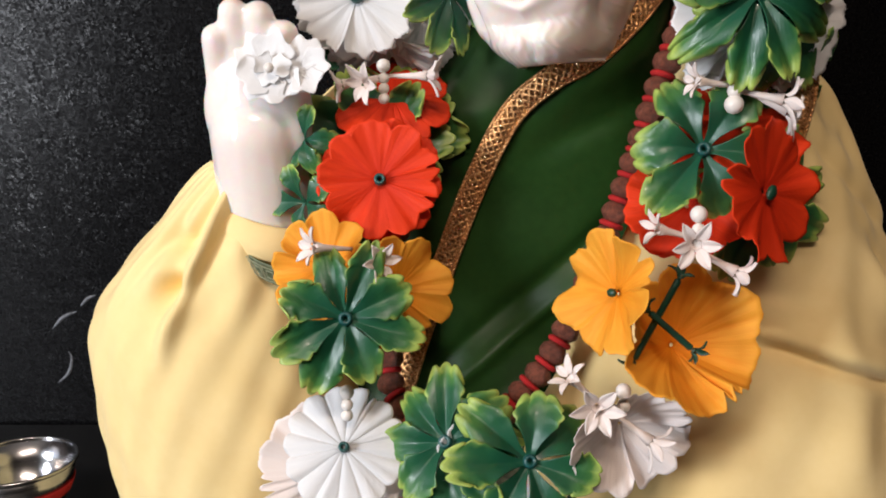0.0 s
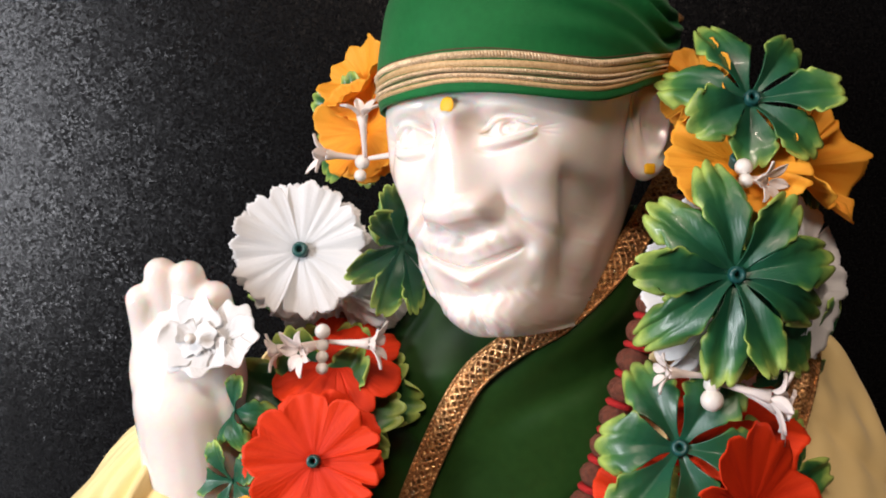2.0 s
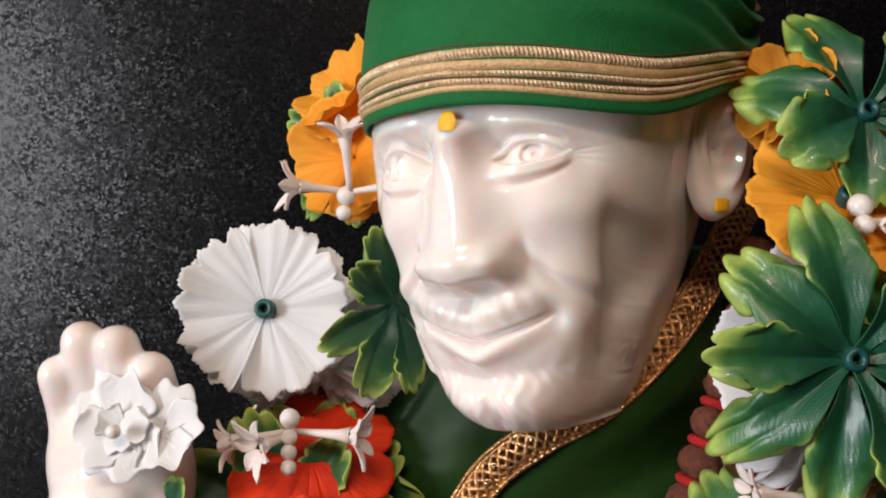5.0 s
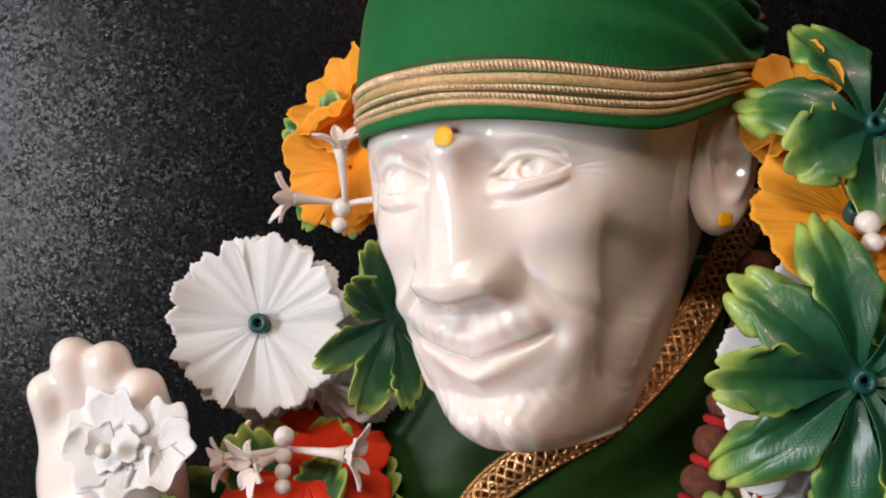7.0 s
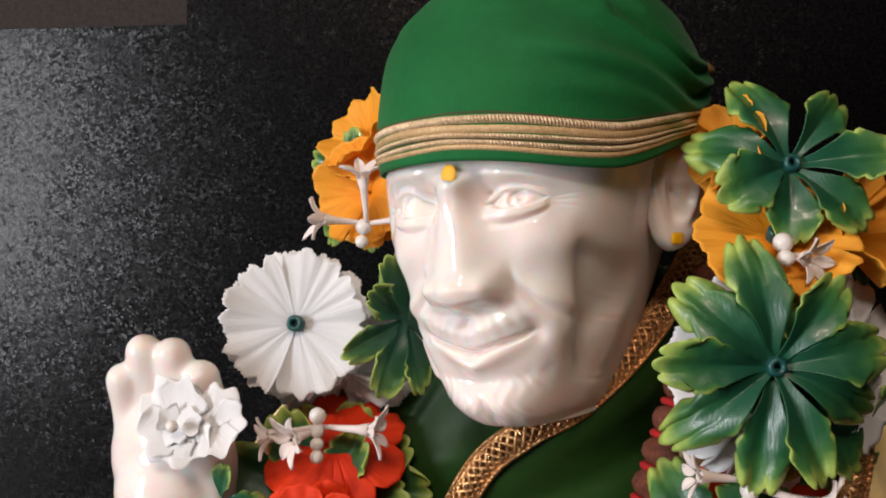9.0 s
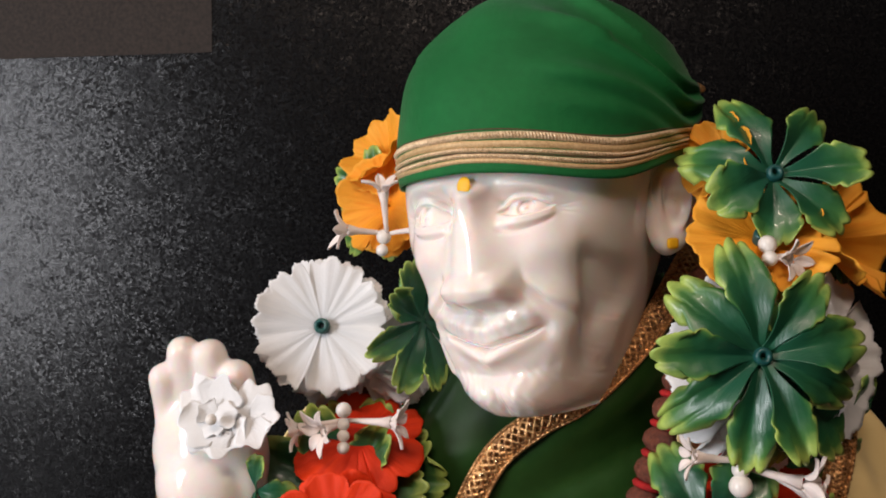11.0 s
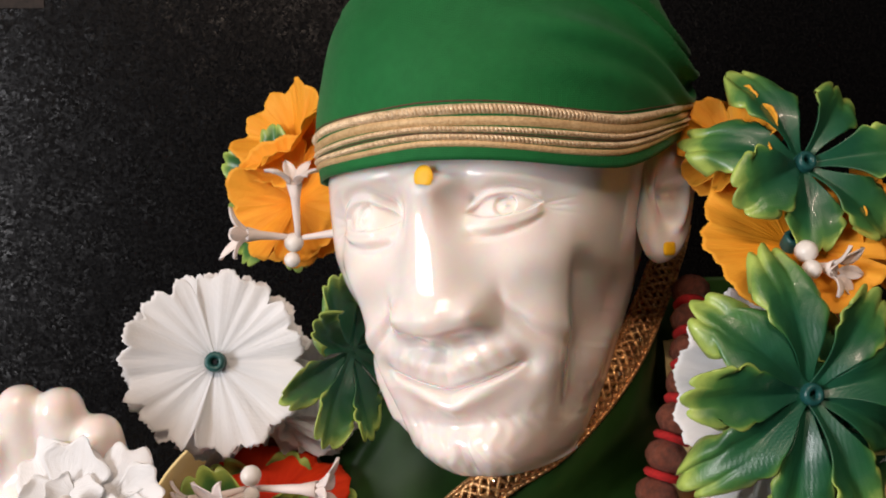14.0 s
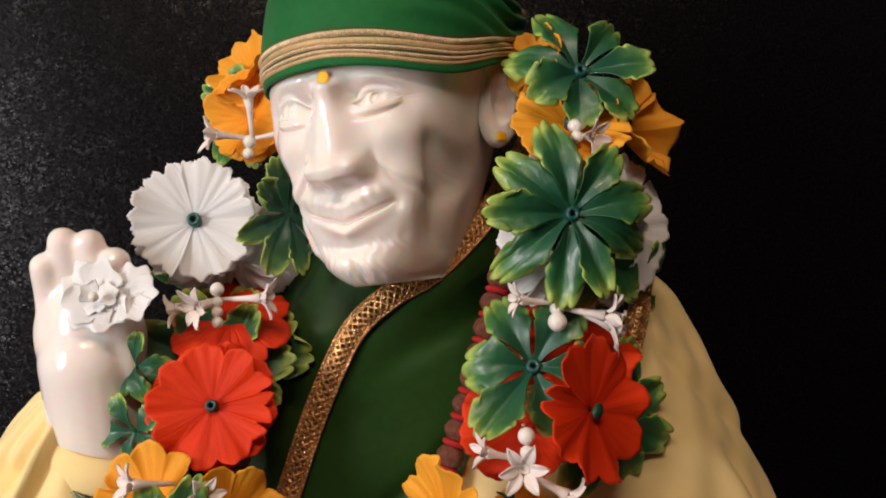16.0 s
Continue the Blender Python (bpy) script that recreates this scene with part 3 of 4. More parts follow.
part("crown", grid_mesh("crown", cap_point(ph, hh, 0.0012 + 0.0 * ph), close_u=True), CAPGREEN, cap, "green woven cap cloth", thick=0.0012)


def band(h0, h1, proud, name, mat, label, rib=0.0):
    n = 1700 if rib else 300
    ph, t = np.meshgrid(np.linspace(-2.2, 1.66, n), np.linspace(0, 1, 9), indexing="ij")
    squeeze = 1 - 0.25 * step(1.0, 1.6, ph)
    h = 0.030 + (h0 + (h1 - h0) * t - 0.030) * squeeze + 0.003 * np.sin(ph * 6 + h0 * 40)
    o = 0.0013 + proud * np.sin(np.pi * t) ** 0.6 + rib * np.sin(ph * 340 + 5 * t) * np.sin(np.pi * t)
    part(name, grid_mesh(name, cap_point(ph, h, o)), mat, cap, label)


band(0.124, 0.160, 0.0017, "braid", CAPGOLD, "ribbed gold braid", 0.00034)
band(0.092, 0.126, 0.0013, "ribbon", CAPRIBBON, "flat tan ribbon")
band(0.074, 0.094, 0.0016, "braid", CAPGOLD, "thin ribbed gold braid", 0.00028)
band(0.067, 0.075, 0.0008, "seam_line", DARKLINE, "brown seam between the braids")
band(0.048, 0.069, 0.0016, "braid", CAPGOLD, "thin ribbed gold braid", 0.00028)
band(0.028, 0.050, 0.0012, "ribbon", CAPRIBBON, "flat tan ribbon")
band(0.160, 0.168, 0.0008, "seam_line", DARKLINE, "brown stitched edge")
knot = smooth_path([(0.137, 0.515, 1.330), (0.143, 0.530, 1.340), (0.146, 0.548, 1.352), (0.146, 0.560, 1.362)], 24)
part("tie_cord", tube_mesh(knot, 0.004 - 0.001 * np.linspace(0, 1, 24), 10), REDYARN, cap, "dark red tie cord")
part("tassel", blob((0.146, 0.556, 1.364), (0.008, 0.004, 0.0035), (0, 10, 0)), GOLD, cap, "copper thread tassel")

# ---- robe ----


def torso(x, z, lift=0.0):
    """The front of the chest at x across and z up."""
    wide = np.interp(z, [0.86, 0.95, 1.05, 1.12, 1.17, 1.21, 1.25], [0.25, 0.22, 0.19, 0.165, 0.125, 0.085, 0.068])
    deep = np.interp(z, [0.86, 0.95, 1.05, 1.12, 1.17, 1.21, 1.25], [0.135, 0.125, 0.108, 0.105, 0.106, 0.098, 0.072])
    cx = np.interp(z, [0.9, 1.1, 1.2, 1.25], [0.045, 0.045, 0.060, 0.072])
    t = np.clip((x - cx) / wide, -1, 1)
    return 0.642 - deep * np.sqrt(1 - t * t) ** 0.8 - lift


TRIM = [(0.162, 0.600, 1.292), (0.149, 0.578, 1.273), (0.122, 0.548, 1.235), (0.090, 0.530, 1.205), (0.063, 0.524, 1.190), (0.040, 0.531, 1.168), (0.019, 0.535, 1.125), (0.002, 0.536, 1.079), (-0.012, 0.533, 1.040), (-0.026, 0.526, 0.995), (-0.040, 0.515, 0.940)]
robe = thing("robe", (0.045, 0.600, SHELF_Z), "dark green satin robe with a gold braided edge on the statue", "robe")
trim = smooth_path(TRIM, 300)
zz = np.linspace(0.868, 1.262, 150)
edge_x = np.interp(zz, trim[::-1, 2], trim[::-1, 0])
# the overlapping panel, from the gold edge round to the other shoulder
t = np.linspace(0, 1, 120)[None]
x = edge_x[:, None] + (0.225 - edge_x[:, None]) * t
z = zz[:, None] + 0 * t
y = torso(x, z, 0.004)
ey = np.interp(zz, trim[::-1, 2], trim[::-1, 1])[:, None]
y = y + (ey + 0.001 - y) * bell(t, 0, 0.30)
y = y - 0.0028 * bell(z, 1.166 + 0.55 * (x - 0.05), 0.010) * step(0.03, 0.07, x) * step(0.19, 0.12, x) \
      + 0.0030 * bell(z, 1.145 + 0.45 * (x - 0.05), 0.009) * step(0.04, 0.08, x) * step(0.19, 0.12, x) \
      - 0.0040 * bell(z, 1.020 + 0.85 * (x - 0.03), 0.006) + 0.0035 * bell(z, 1.040 + 0.85 * (x - 0.03), 0.008) \
      - 0.0022 * bell(z, 0.985 + 0.6 * (x - 0.03), 0.006) + 0.002 * np.sin(z * 60 + x * 45) * step(0, 0.2, t)
part("outer_panel", grid_mesh("outer_panel", np.stack([x, y, z], -1)), GREEN, robe, "dark green satin panel", thick=0.0012)
inner = 0.050 - np.interp(zz, [0.86, 1.05, 1.15, 1.21, 1.25], [0.20, 0.17, 0.115, 0.055, 0.030])[:, None]
x = edge_x[:, None] + 0.012 + (inner - edge_x[:, None]) * t
y = np.maximum(torso(x, z, -0.006), ey + 0.006) - 0.003 * bell(z, 1.15 - 1.2 * (x - 0.0), 0.012) - 0.003 * bell(z, 1.20 + 1.6 * (x - 0.01), 0.008) + 0.002 * np.sin(z * 75 - x * 60)
part("under_panel", grid_mesh("under_panel", np.stack([x, y, z], -1), flip=True), GREEN, robe, "green satin under layer", thick=0.0012)


def braid(path, width, parent, name="gold_trim", label="gold braided trim", period=0.0075):
    """A woven gold ribbon: a thin base with crossing cords and two raised edges."""
    p = smooth_path(path, 600)
    tang = np.gradient(p, axis=0)
    tang /= np.linalg.norm(tang, axis=1)[:, None]
    view = np.array([-0.1, -1.0, 0.12])
    side = np.cross(tang, view)
    side /= np.linalg.norm(side, axis=1)[:, None]
    out = np.cross(side, tang)
    out *= np.sign(out @ view)[:, None]
    s = np.concatenate([[0], np.cumsum(np.linalg.norm(np.diff(p, axis=0), axis=1))])
    v = np.linspace(-0.5, 0.5, 7)
    base = grid_mesh("base", p[:, None] + side[:, None] * (v * width)[None, :, None] + out[:, None] * 0.001)
    low = grid_mesh("base", p[:, None] + side[:, None] * (v * width)[None, :, None] - out[:, None] * 0.0006, flip=True)
    bits = [base, low]
    for k in range(6):
        ph = k * np.pi / 3
        sway = 0.40 * width * np.sin(2 * np.pi * s / (period * 2.2) + ph)
        lift = 0.0018 + 0.0010 * np.cos(4 * np.pi * s / (period * 2.2) + 2 * ph)
        bits.append(tube_mesh(p + side * sway[:, None] + out * lift[:, None], 0.00115, 7))
    for e in (-0.5, 0.5):
        bits.append(tube_mesh(p + side * (e * width) + out * (0.0014 + 0.0004 * np.sin(2 * np.pi * s / 0.003))[:, None], 0.0010, 6))
    for me in bits:
        me.materials.append(GOLD)
    return part(name, joined(bits, name), None, parent, label)


gold_trim = braid(TRIM, 0.0135, robe, period=0.013)
SEQUIN = lathe([(0.0001, 0.0006), (0.0009, 0.0005), (0.0012, 0.0)], 10)
SEQUIN.materials.append(gold_thread("bright_sequin", (0.8, 0.6, 0.35), (0.95, 0.8, 0.55), 0.15, 1.0))
spots = smooth_path(TRIM, 46)
for i in range(6, 44):
    way = spots[i + 1] - spots[i]
    at = spots[i] + np.array([0.0016 * (-1) ** i, -0.0034, 0.0004])
    part("sequin", SEQUIN, None, gold_trim, "", facing(at, (-0.1 + 0.2 * math.sin(i * 2.3), -1.0, 0.25 + 0.25 * math.sin(i * 1.7))))

# ---- shawl ----
shawl = thing("shawl", (0.045, 0.620, SHELF_Z), "pale yellow cotton shawl draped over the statue's shoulders", "shawl")


def drape(name, sections, folds, n=260, span=(math.pi * 0.86, math.pi * 2.12), label="", inner=None, dents=(), creases=()):
    """A hanging cloth: elliptical sections (z, x middle, y middle, half width, half depth) with folds (angle, slope, top, bottom, width, height)."""
    s = smooth_path(np.array(sections, float), 240)
    a, k = np.meshgrid(np.linspace(*span, n), np.arange(240), indexing="ij")
    z, cx, cy, rx, ry = (s[:, j][k] for j in range(5))
    if inner:
        start = 2 * math.pi - np.arccos(np.clip((np.interp(z, *inner) - cx) / rx, -0.98, 0.9))
        a = start + (span[1] - start) * np.linspace(0, 1, n)[:, None]
    lift = np.zeros_like(a)
    for ang, slope, z0, z1, wide, high in folds:
        lift = lift + high * bell(a, ang + slope * (z - z0), wide) * step(z1 - 0.03, z1 + 0.03, z) * step(z0 + 0.03, z0 - 0.02, z)
    lift = lift + 0.0012 * np.sin(a * 9 + z * 50) * np.sin(z * 33 + a * 3) + 0.0006 * np.sin(a * 23 - z * 110)
    for ang, z0, wa, wz, high in dents:
        lift = lift - high * bell(a, ang, wa) * bell(z, z0, wz)
    for a0, a1, z0, z1, wide, high in creases:
        t = (a - a0) / (a1 - a0)
        gap = z - (z0 + (z1 - z0) * t)
        lift = lift - high * (bell(gap, 0, wide) - 0.8 * bell(gap, 2.2 * wide, 1.6 * wide)) * step(-0.15, 0.12, t)
    ca, sa = np.cos(a), np.sin(a)
    pts = np.stack([cx + (rx + lift) * np.sign(ca) * np.abs(ca) ** 0.9, cy + (ry + lift) * np.sign(sa) * np.abs(sa) ** 0.9, z], -1)
    return part(name, grid_mesh(name, pts, flip=True), YELLOW, shawl, label, thick=0.0016)


drape("sleeve", [(0.868, -0.125, 0.60, 0.095, 0.100), (0.920, -0.133, 0.60, 0.096, 0.104), (0.980, -0.140, 0.60, 0.098, 0.105), (1.030, -0.142, 0.60, 0.096, 0.102), (1.070, -0.133, 0.597, 0.079, 0.092), (1.100, -0.124, 0.588, 0.061, 0.075), (1.122, -0.118, 0.572, 0.048, 0.052), (1.134, -0.116, 0.558, 0.036, 0.036), (1.140, -0.111, 0.548, 0.031, 0.031)],
      [(4.54, 0.5, 1.125, 1.04, 0.055, 0.012), (4.30, 2.0, 1.12, 1.06, 0.10, 0.006), (4.05, 3.0, 1.115, 1.05, 0.09, 0.006), (4.75, -1.5, 1.12, 1.05, 0.12, 0.005)],
      span=(0, 2 * math.pi), dents=((4.27, 1.094, 0.13, 0.010, 0.016), (4.39, 1.066, 0.12, 0.010, 0.018)), label="puffed yellow sleeve round the raised wrist")
drape("shoulder_drape", [(0.868, 0.190, 0.62, 0.185, 0.165), (0.940, 0.185, 0.62, 0.172, 0.158), (1.000, 0.178, 0.62, 0.158, 0.145), (1.076, 0.168, 0.62, 0.134, 0.125), (1.145, 0.158, 0.62, 0.115, 0.105), (1.187, 0.155, 0.62, 0.096, 0.088), (1.215, 0.150, 0.62, 0.066, 0.064), (1.235, 0.145, 0.62, 0.030, 0.034)],
      [(5.6, -2.2, 1.08, 0.90, 0.06, -0.007), (5.45, -2.2, 1.08, 0.90, 0.09, 0.006), (5.95, -1.2, 1.20, 1.02, 0.10, -0.006), (5.75, -1.2, 1.20, 1.02, 0.10, 0.005), (5.1, 0.8, 1.05, 0.88, 0.12, 0.006)],
      label="smooth yellow cloth over the shoulder", creases=((4.75, 5.5, 1.040, 1.000, 0.005, 0.006), (5.3, 5.9, 1.150, 1.090, 0.009, 0.003)), inner=([0.86, 0.95, 1.03, 1.07, 1.13, 1.20, 1.24], [0.02, 0.045, 0.080, 0.100, 0.124, 0.142, 0.150]))
# back of the shawl, between the shoulders
drape("back_drape", [(0.868, 0.045, 0.655, 0.24, 0.11), (1.05, 0.045, 0.655, 0.20, 0.10), (1.16, 0.050, 0.650, 0.15, 0.085), (1.22, 0.060, 0.640, 0.09, 0.06), (1.25, 0.068, 0.620, 0.055, 0.045)],
      [], span=(0, math.pi), label="yellow cloth across the back")
# cuff with its brocade lining
cuff = smooth_path([(-0.1465, 0.553, 1.131), (-0.137, 0.530, 1.121), (-0.118, 0.514, 1.110), (-0.098, 0.512, 1.104), (-0.080, 0.522, 1.102)], 60)
tw = np.linspace(0, 1, 14)[None, :, None]
drop = np.array([-0.004, -0.002, -0.020])
pts = cuff[:, None] + tw * drop + np.array([0.0, -0.004, 0]) * np.sin(np.pi * tw) + np.array([0, -0.0012, 0.0])
part("cuff", grid_mesh("cuff", pts, flip=True), YELLOW, shawl, "folded yellow cuff", thick=0.003)
low = cuff[14:48] + drop * 1.05 + np.array([0.012, -0.008, -0.002])
tw = np.linspace(0, 1, 8)[None, :, None]
pts = low[:, None] + tw * np.array([0.004, 0.003, -0.013])
part("lining_band", grid_mesh("lining_band", pts, flip=True), PATTERN, shawl, "grey green brocade band with square key pattern", thick=0.001)
bits = []
for i in range(4, 32, 5):
    o = low[i] + np.array([0.002, -0.0014, -0.0065])
    tg = low[i + 1] - low[i]
    tg /= np.linalg.norm(tg)
    for r in (0.0042, 0.0022):
        sq = [o + tg * (r * a) + np.array([0.25, 0.2, -1.0]) * (r * b) for a, b in ((-1, -1), (1, -1), (1, 1), (-1, 1), (-1, -0.8))]
        me = tube_mesh(np.array([np.array(sq[j]) + (np.array(sq[j + 1]) - sq[j]) * q for j in range(4) for q in np.linspace(0, 0.96, 6)]), 0.0003, 5)
        bits.append(me)
for me in bits:
    me.materials.append(GREYLINE)
part("key_pattern", joined(bits, "key_pattern"), None, shawl, "pale square key pattern")
braid([(0.190, 0.512, 1.120), (0.198, 0.505, 1.150), (0.208, 0.512, 1.182), (0.214, 0.530, 1.205)], 0.011, shawl, "gold_edge", "gold braided edge of the shawl")

# ---- garland ----


def disc_flower(R, lobes, cup=0.2, pleat=0.05, ruffle=0.08, notch=0.10, seed=0, serrate=0.012, tears=2, droop=0.0, arc=None, shell=0.0):
    """One stamped cloth flower: a lobed and pleated disc with a wavy rim."""
    rng = np.random.RandomState(seed)
    th = np.radians(np.linspace(*arc, 200))[None] if arc else np.linspace(0, 2 * np.pi, 240, endpoint=False)[None]
    s = np.linspace(0.03, 1, 20)[:, None]
    warp = th + 0.10 * wobble(th, seed + 5, (2, 3, 5))
    lob = np.abs(np.sin(lobes * warp / 2 + rng.uniform(0, 6)))
    rim = R * (1 - notch * (1 - lob**0.55) + 0.035 * wobble(th, seed + 1, (2, 3, 5)) + serrate * (np.sin(th * 61 + seed) * np.sin(th * 37) + 0.8 * np.sin(th * 29 + 2 * seed)))
    shells = shell * (lob**0.6 - 0.6)
    for k in range(tears):
        d = np.angle(np.exp(1j * (th - rng.uniform(0, 6.28))))
        rim = rim * (1 - 0.24 * bell(d, 0, 0.035))
    r = s * rim
    z = R * (cup * s**1.7 - droop * s**3.5) + R * pleat * s**1.3 * (np.cos(lobes * warp + seed) * 0.35 + 0.7 * wobble(th, seed + 3, (5, 9, 14)))
    z = z + R * ruffle * s**2.6 * wobble(th, seed + 2, (3, 5, 8)) - R * 0.05 * bell(s, 0, 0.12) + R * 0.035 * s**4 * wobble(th, seed + 9, (13, 19, 27))
    z = z + R * shells * s**0.8
    pts = np.stack([r * np.cos(th), r * np.sin(th), z + 0 * th], -1)
    ring = s + 0 * th
    ang = np.sin(th * 1.0) * 0.5 + 0.5 + 0 * s
    ang = np.where(np.cos(th) < 0, 2 - ang, ang)
    return grid_mesh("petals", pts, close_v=arc is None, attrs={"ring": ring, "angle": ang})


def rosette(R, lobes=8, seed=0, arch=0.25, droop=0.35, missing=()):
    """A rosette of broad lobed leaves, narrow at the foot, with round teeth at the tip and a groove along the midrib."""
    rng = np.random.RandomState(seed)
    s = np.linspace(0.0, 1, 24)[:, None]
    v = np.linspace(-1, 1, 27)[None]
    bm = bmesh.new()
    for k in range(lobes):
        shift, size, width, a1, d1, twist, bend, tooth = (rng.uniform(*r) for r in ((-0.11, 0.11), (0.86, 1.14), (0.84, 1.12), (0.2, 1.8), (0.2, 1.8), (-1, 1), (-1, 1), (0, 6.28)))
        if k in missing:
            continue
        yaw = 2 * np.pi * (k + shift) / lobes
        length = R * size
        half = R * width * (0.055 + 0.212 * 8 / (lobes + 0.5) * step(0.06, 0.72, s) ** 1.05)
        half = half * (1 + 0.26 * step(0.42, 0.62, s) * (np.abs(np.sin(s * 12.0 + tooth)) ** 0.7 - 0.50))
        tip = 1 - 0.22 * np.abs(v) ** 2.8 + 0.100 * (np.abs(np.cos(np.pi * 1.5 * v + 0.2 * twist)) ** 0.55 - 0.75)
        x = length * s * (1 + (tip - 1) * s**1.5)
        y = v * half * (1 - 0.10 * s**6) + R * 0.07 * bend * s**2
        z = R * (arch * a1 * s - droop * d1 * 0.9 * s**2.6) + R * 0.115 * (np.sqrt(v**2 + 0.012) - 0.11) * step(0.0, 0.45, s)
        z = z - R * 0.05 * v**2 * s**2 + R * 0.10 * twist * v * s + R * 0.025 * np.sin(v * 6 + tooth) * s**3 + 0.0009 * (k % 2)
        cx, cy = math.cos(yaw), math.sin(yaw)
        rim = np.maximum(s**2.6 * (0.86 + 0.14 * np.abs(v)), 0.88 * np.abs(v) ** 3.5 * step(0.30, 0.70, s)) + 0 * x
        bm.from_mesh(grid_mesh("lobe", np.stack([x * cx - y * cy, x * cy + y * cx, z], -1), attrs={"ring": rim}))
    return mesh_of(bm, "leaf")


def eyelet(r=0.0040, h=0.006):
    return lathe([(r * 0.35, -h * 0.4), (r * 0.35, h * 0.75), (r * 0.5, h), (r * 0.85, h), (r, h * 0.8), (r, -h * 0.3)], 16)


def star_tube(length=0.030, r=0.0022, star=0.0095, petals=6, seed=0):
    """A small white trumpet: a slender tube that opens into a star; its foot at the origin, along z."""
    rng = np.random.RandomState(seed)
    tube = lathe([(r * 0.5, 0), (r * 0.6, length * 0.3), (r * 0.9, length * 0.75), (r * 1.6, length)], 10)
    bits = [tube]
    s = np.linspace(0, 1, 9)[:, None]
    v = np.linspace(-1, 1, 7)[None]
    for k in range(petals):
        yaw = 2 * np.pi * (k + rng.uniform(-0.15, 0.15)) / petals
        out = r * 1.4 + star * s * (0.45 + 0.4 * s) * rng.uniform(0.85, 1.15)
        wide = star * 0.26 * np.sin(np.pi * np.clip(s * 0.86 + 0.14, 0, 1)) ** 0.8
        z = length + star * (0.85 * s - 0.55 * s**2 * rng.uniform(0.2, 1.2)) + star * 0.12 * np.abs(v)
        cx, cy = math.cos(yaw), math.sin(yaw)
        bits.append(grid_mesh("p", np.stack([out * cx - v * wide * cy, out * cy + v * wide * cx, z + 0 * v], -1), attrs={"ring": s + 0 * v, "angle": 0.5 + 0.1 * v + 0 * s}))
    bm = bmesh.new()
    for me in bits:
        bm.from_mesh(me)
    return mesh_of(bm, "star")


garland = thing("flower_garland", (0.05, 0.47, 1.00), "garland of orange, red and white cloth flowers with green leaves", "garland")


def flower(name, at, normal, mat, R, lobes, label, spin=0.0, centre=True, eye=0.0042, layers=1, parent=None, **shape):
    m = facing(at, normal, spin)
    ob = part(name, disc_flower(R, lobes, **shape), mat, parent or garland, label, m, 0.0004)
    if layers > 1:
        back = dict(shape, seed=shape.get("seed", 0) + 50, cup=shape.get("cup", 0.2) * 0.5)
        part("under_petals", disc_flower(R * 1.04, lobes, **back), mat, ob, "", m @ pose(0, 0, -0.006, 0, 0, 17), 0.0004)
    if centre:
        part("eyelet", eyelet(eye), EYELET, ob, "dark teal plastic eyelet", m @ pose(0, 0, -0.0005))
    return ob


def leaf(at, normal, R, spin=0.0, lobes=8, centre=True, label="green cloth leaf rosette with lime scalloped edges", **shape):
    m = facing(at, normal, spin)
    ob = part("leaf_rosette", rosette(R, lobes, **shape), LEAF, garland, label, m, 0.0005)
    if centre:
        part("eyelet", eyelet(0.0038, 0.005), EYELET, ob, "teal plastic eyelet", m)
    return ob


def trumpet(at, way, length=0.030, star=0.0095, mat=None, seed=0, spin=0.0):
    return part("trumpet_flower", star_tube(length, 0.0020, star * 1.05, 6, seed), mat or PINKWHITE, garland, "small white trumpet flower", facing(at, way, spin), 0.0004)


def beads(at, way, radii):
    """A short string of white beads from a place along a way."""
    p, w = Vector(at), Vector(way).normalized()
    for r in radii:
        prof = [(r * math.sin(a) + 1e-5, -r * math.cos(a)) for a in np.linspace(0.05, math.pi - 0.05, 10)]
        part("bead", lathe(prof, 14), IVORY, garland, "", facing(p, w))
        p = p + w * (r * 1.8)


# viewer's left strand, from the top down
flower("orange_flower", (-0.022, 0.580, 1.332), (-0.60, -0.60, 0.55), ORANGE, 0.024, 9, "orange cloth flower beside the cap", 20, False, layers=2, seed=1, cup=0.5, ruffle=0.18, pleat=0.09)
flower("orange_flower", (-0.021, 0.574, 1.304), (-0.35, -0.90, 0.10), ORANGE, 0.029, 9, "orange cloth flower behind the cheek", 60, False, layers=2, seed=2, cup=0.32, ruffle=0.16, pleat=0.08)
leaf((-0.024, 0.588, 1.308), (-0.4, -0.9, 0.0), 0.036, 10, 8, False, seed=31)
trumpet((-0.018, 0.554, 1.288), (-0.95, -0.35, 0.08), 0.022, 0.011, seed=1)
trumpet((-0.018, 0.552, 1.286), (-0.02, -0.30, 0.95), 0.026, 0.010, seed=2)
trumpet((-0.016, 0.552, 1.288), (0.8, -0.3, 0.1), 0.022, 0.009, seed=3)
beads((-0.020, 0.553, 1.286), (-0.1, -0.2, -1), (0.0042, 0.0034))
flower("white_flower", (-0.051, 0.538, 1.238), (0.05, -0.97, 0.16), WHITE, 0.0365, 15, "white pleated cloth flower with a teal eyelet", 0, layers=2, seed=3, cup=0.18, pleat=0.05, ruffle=0.20, notch=0.12, serrate=0.028, shell=0.018)
flower("white_flower", (-0.036, 0.547, 1.215), (0.04, -0.86, -0.48), WHITE, 0.033, 17, "white ruffled cloth flower hanging below another", 0, False, seed=4, cup=0.25, pleat=0.14, ruffle=0.12, notch=0.30, serrate=0.03, arc=(185, 352))
flower("white_flower", (-0.034, 0.553, 1.213), (0.04, -0.80, -0.58), WHITE, 0.037, 15, "white ruffled cloth flower hanging below another", 0, False, seed=44, cup=0.15, pleat=0.14, ruffle=0.14, notch=0.30, serrate=0.03, arc=(180, 360))
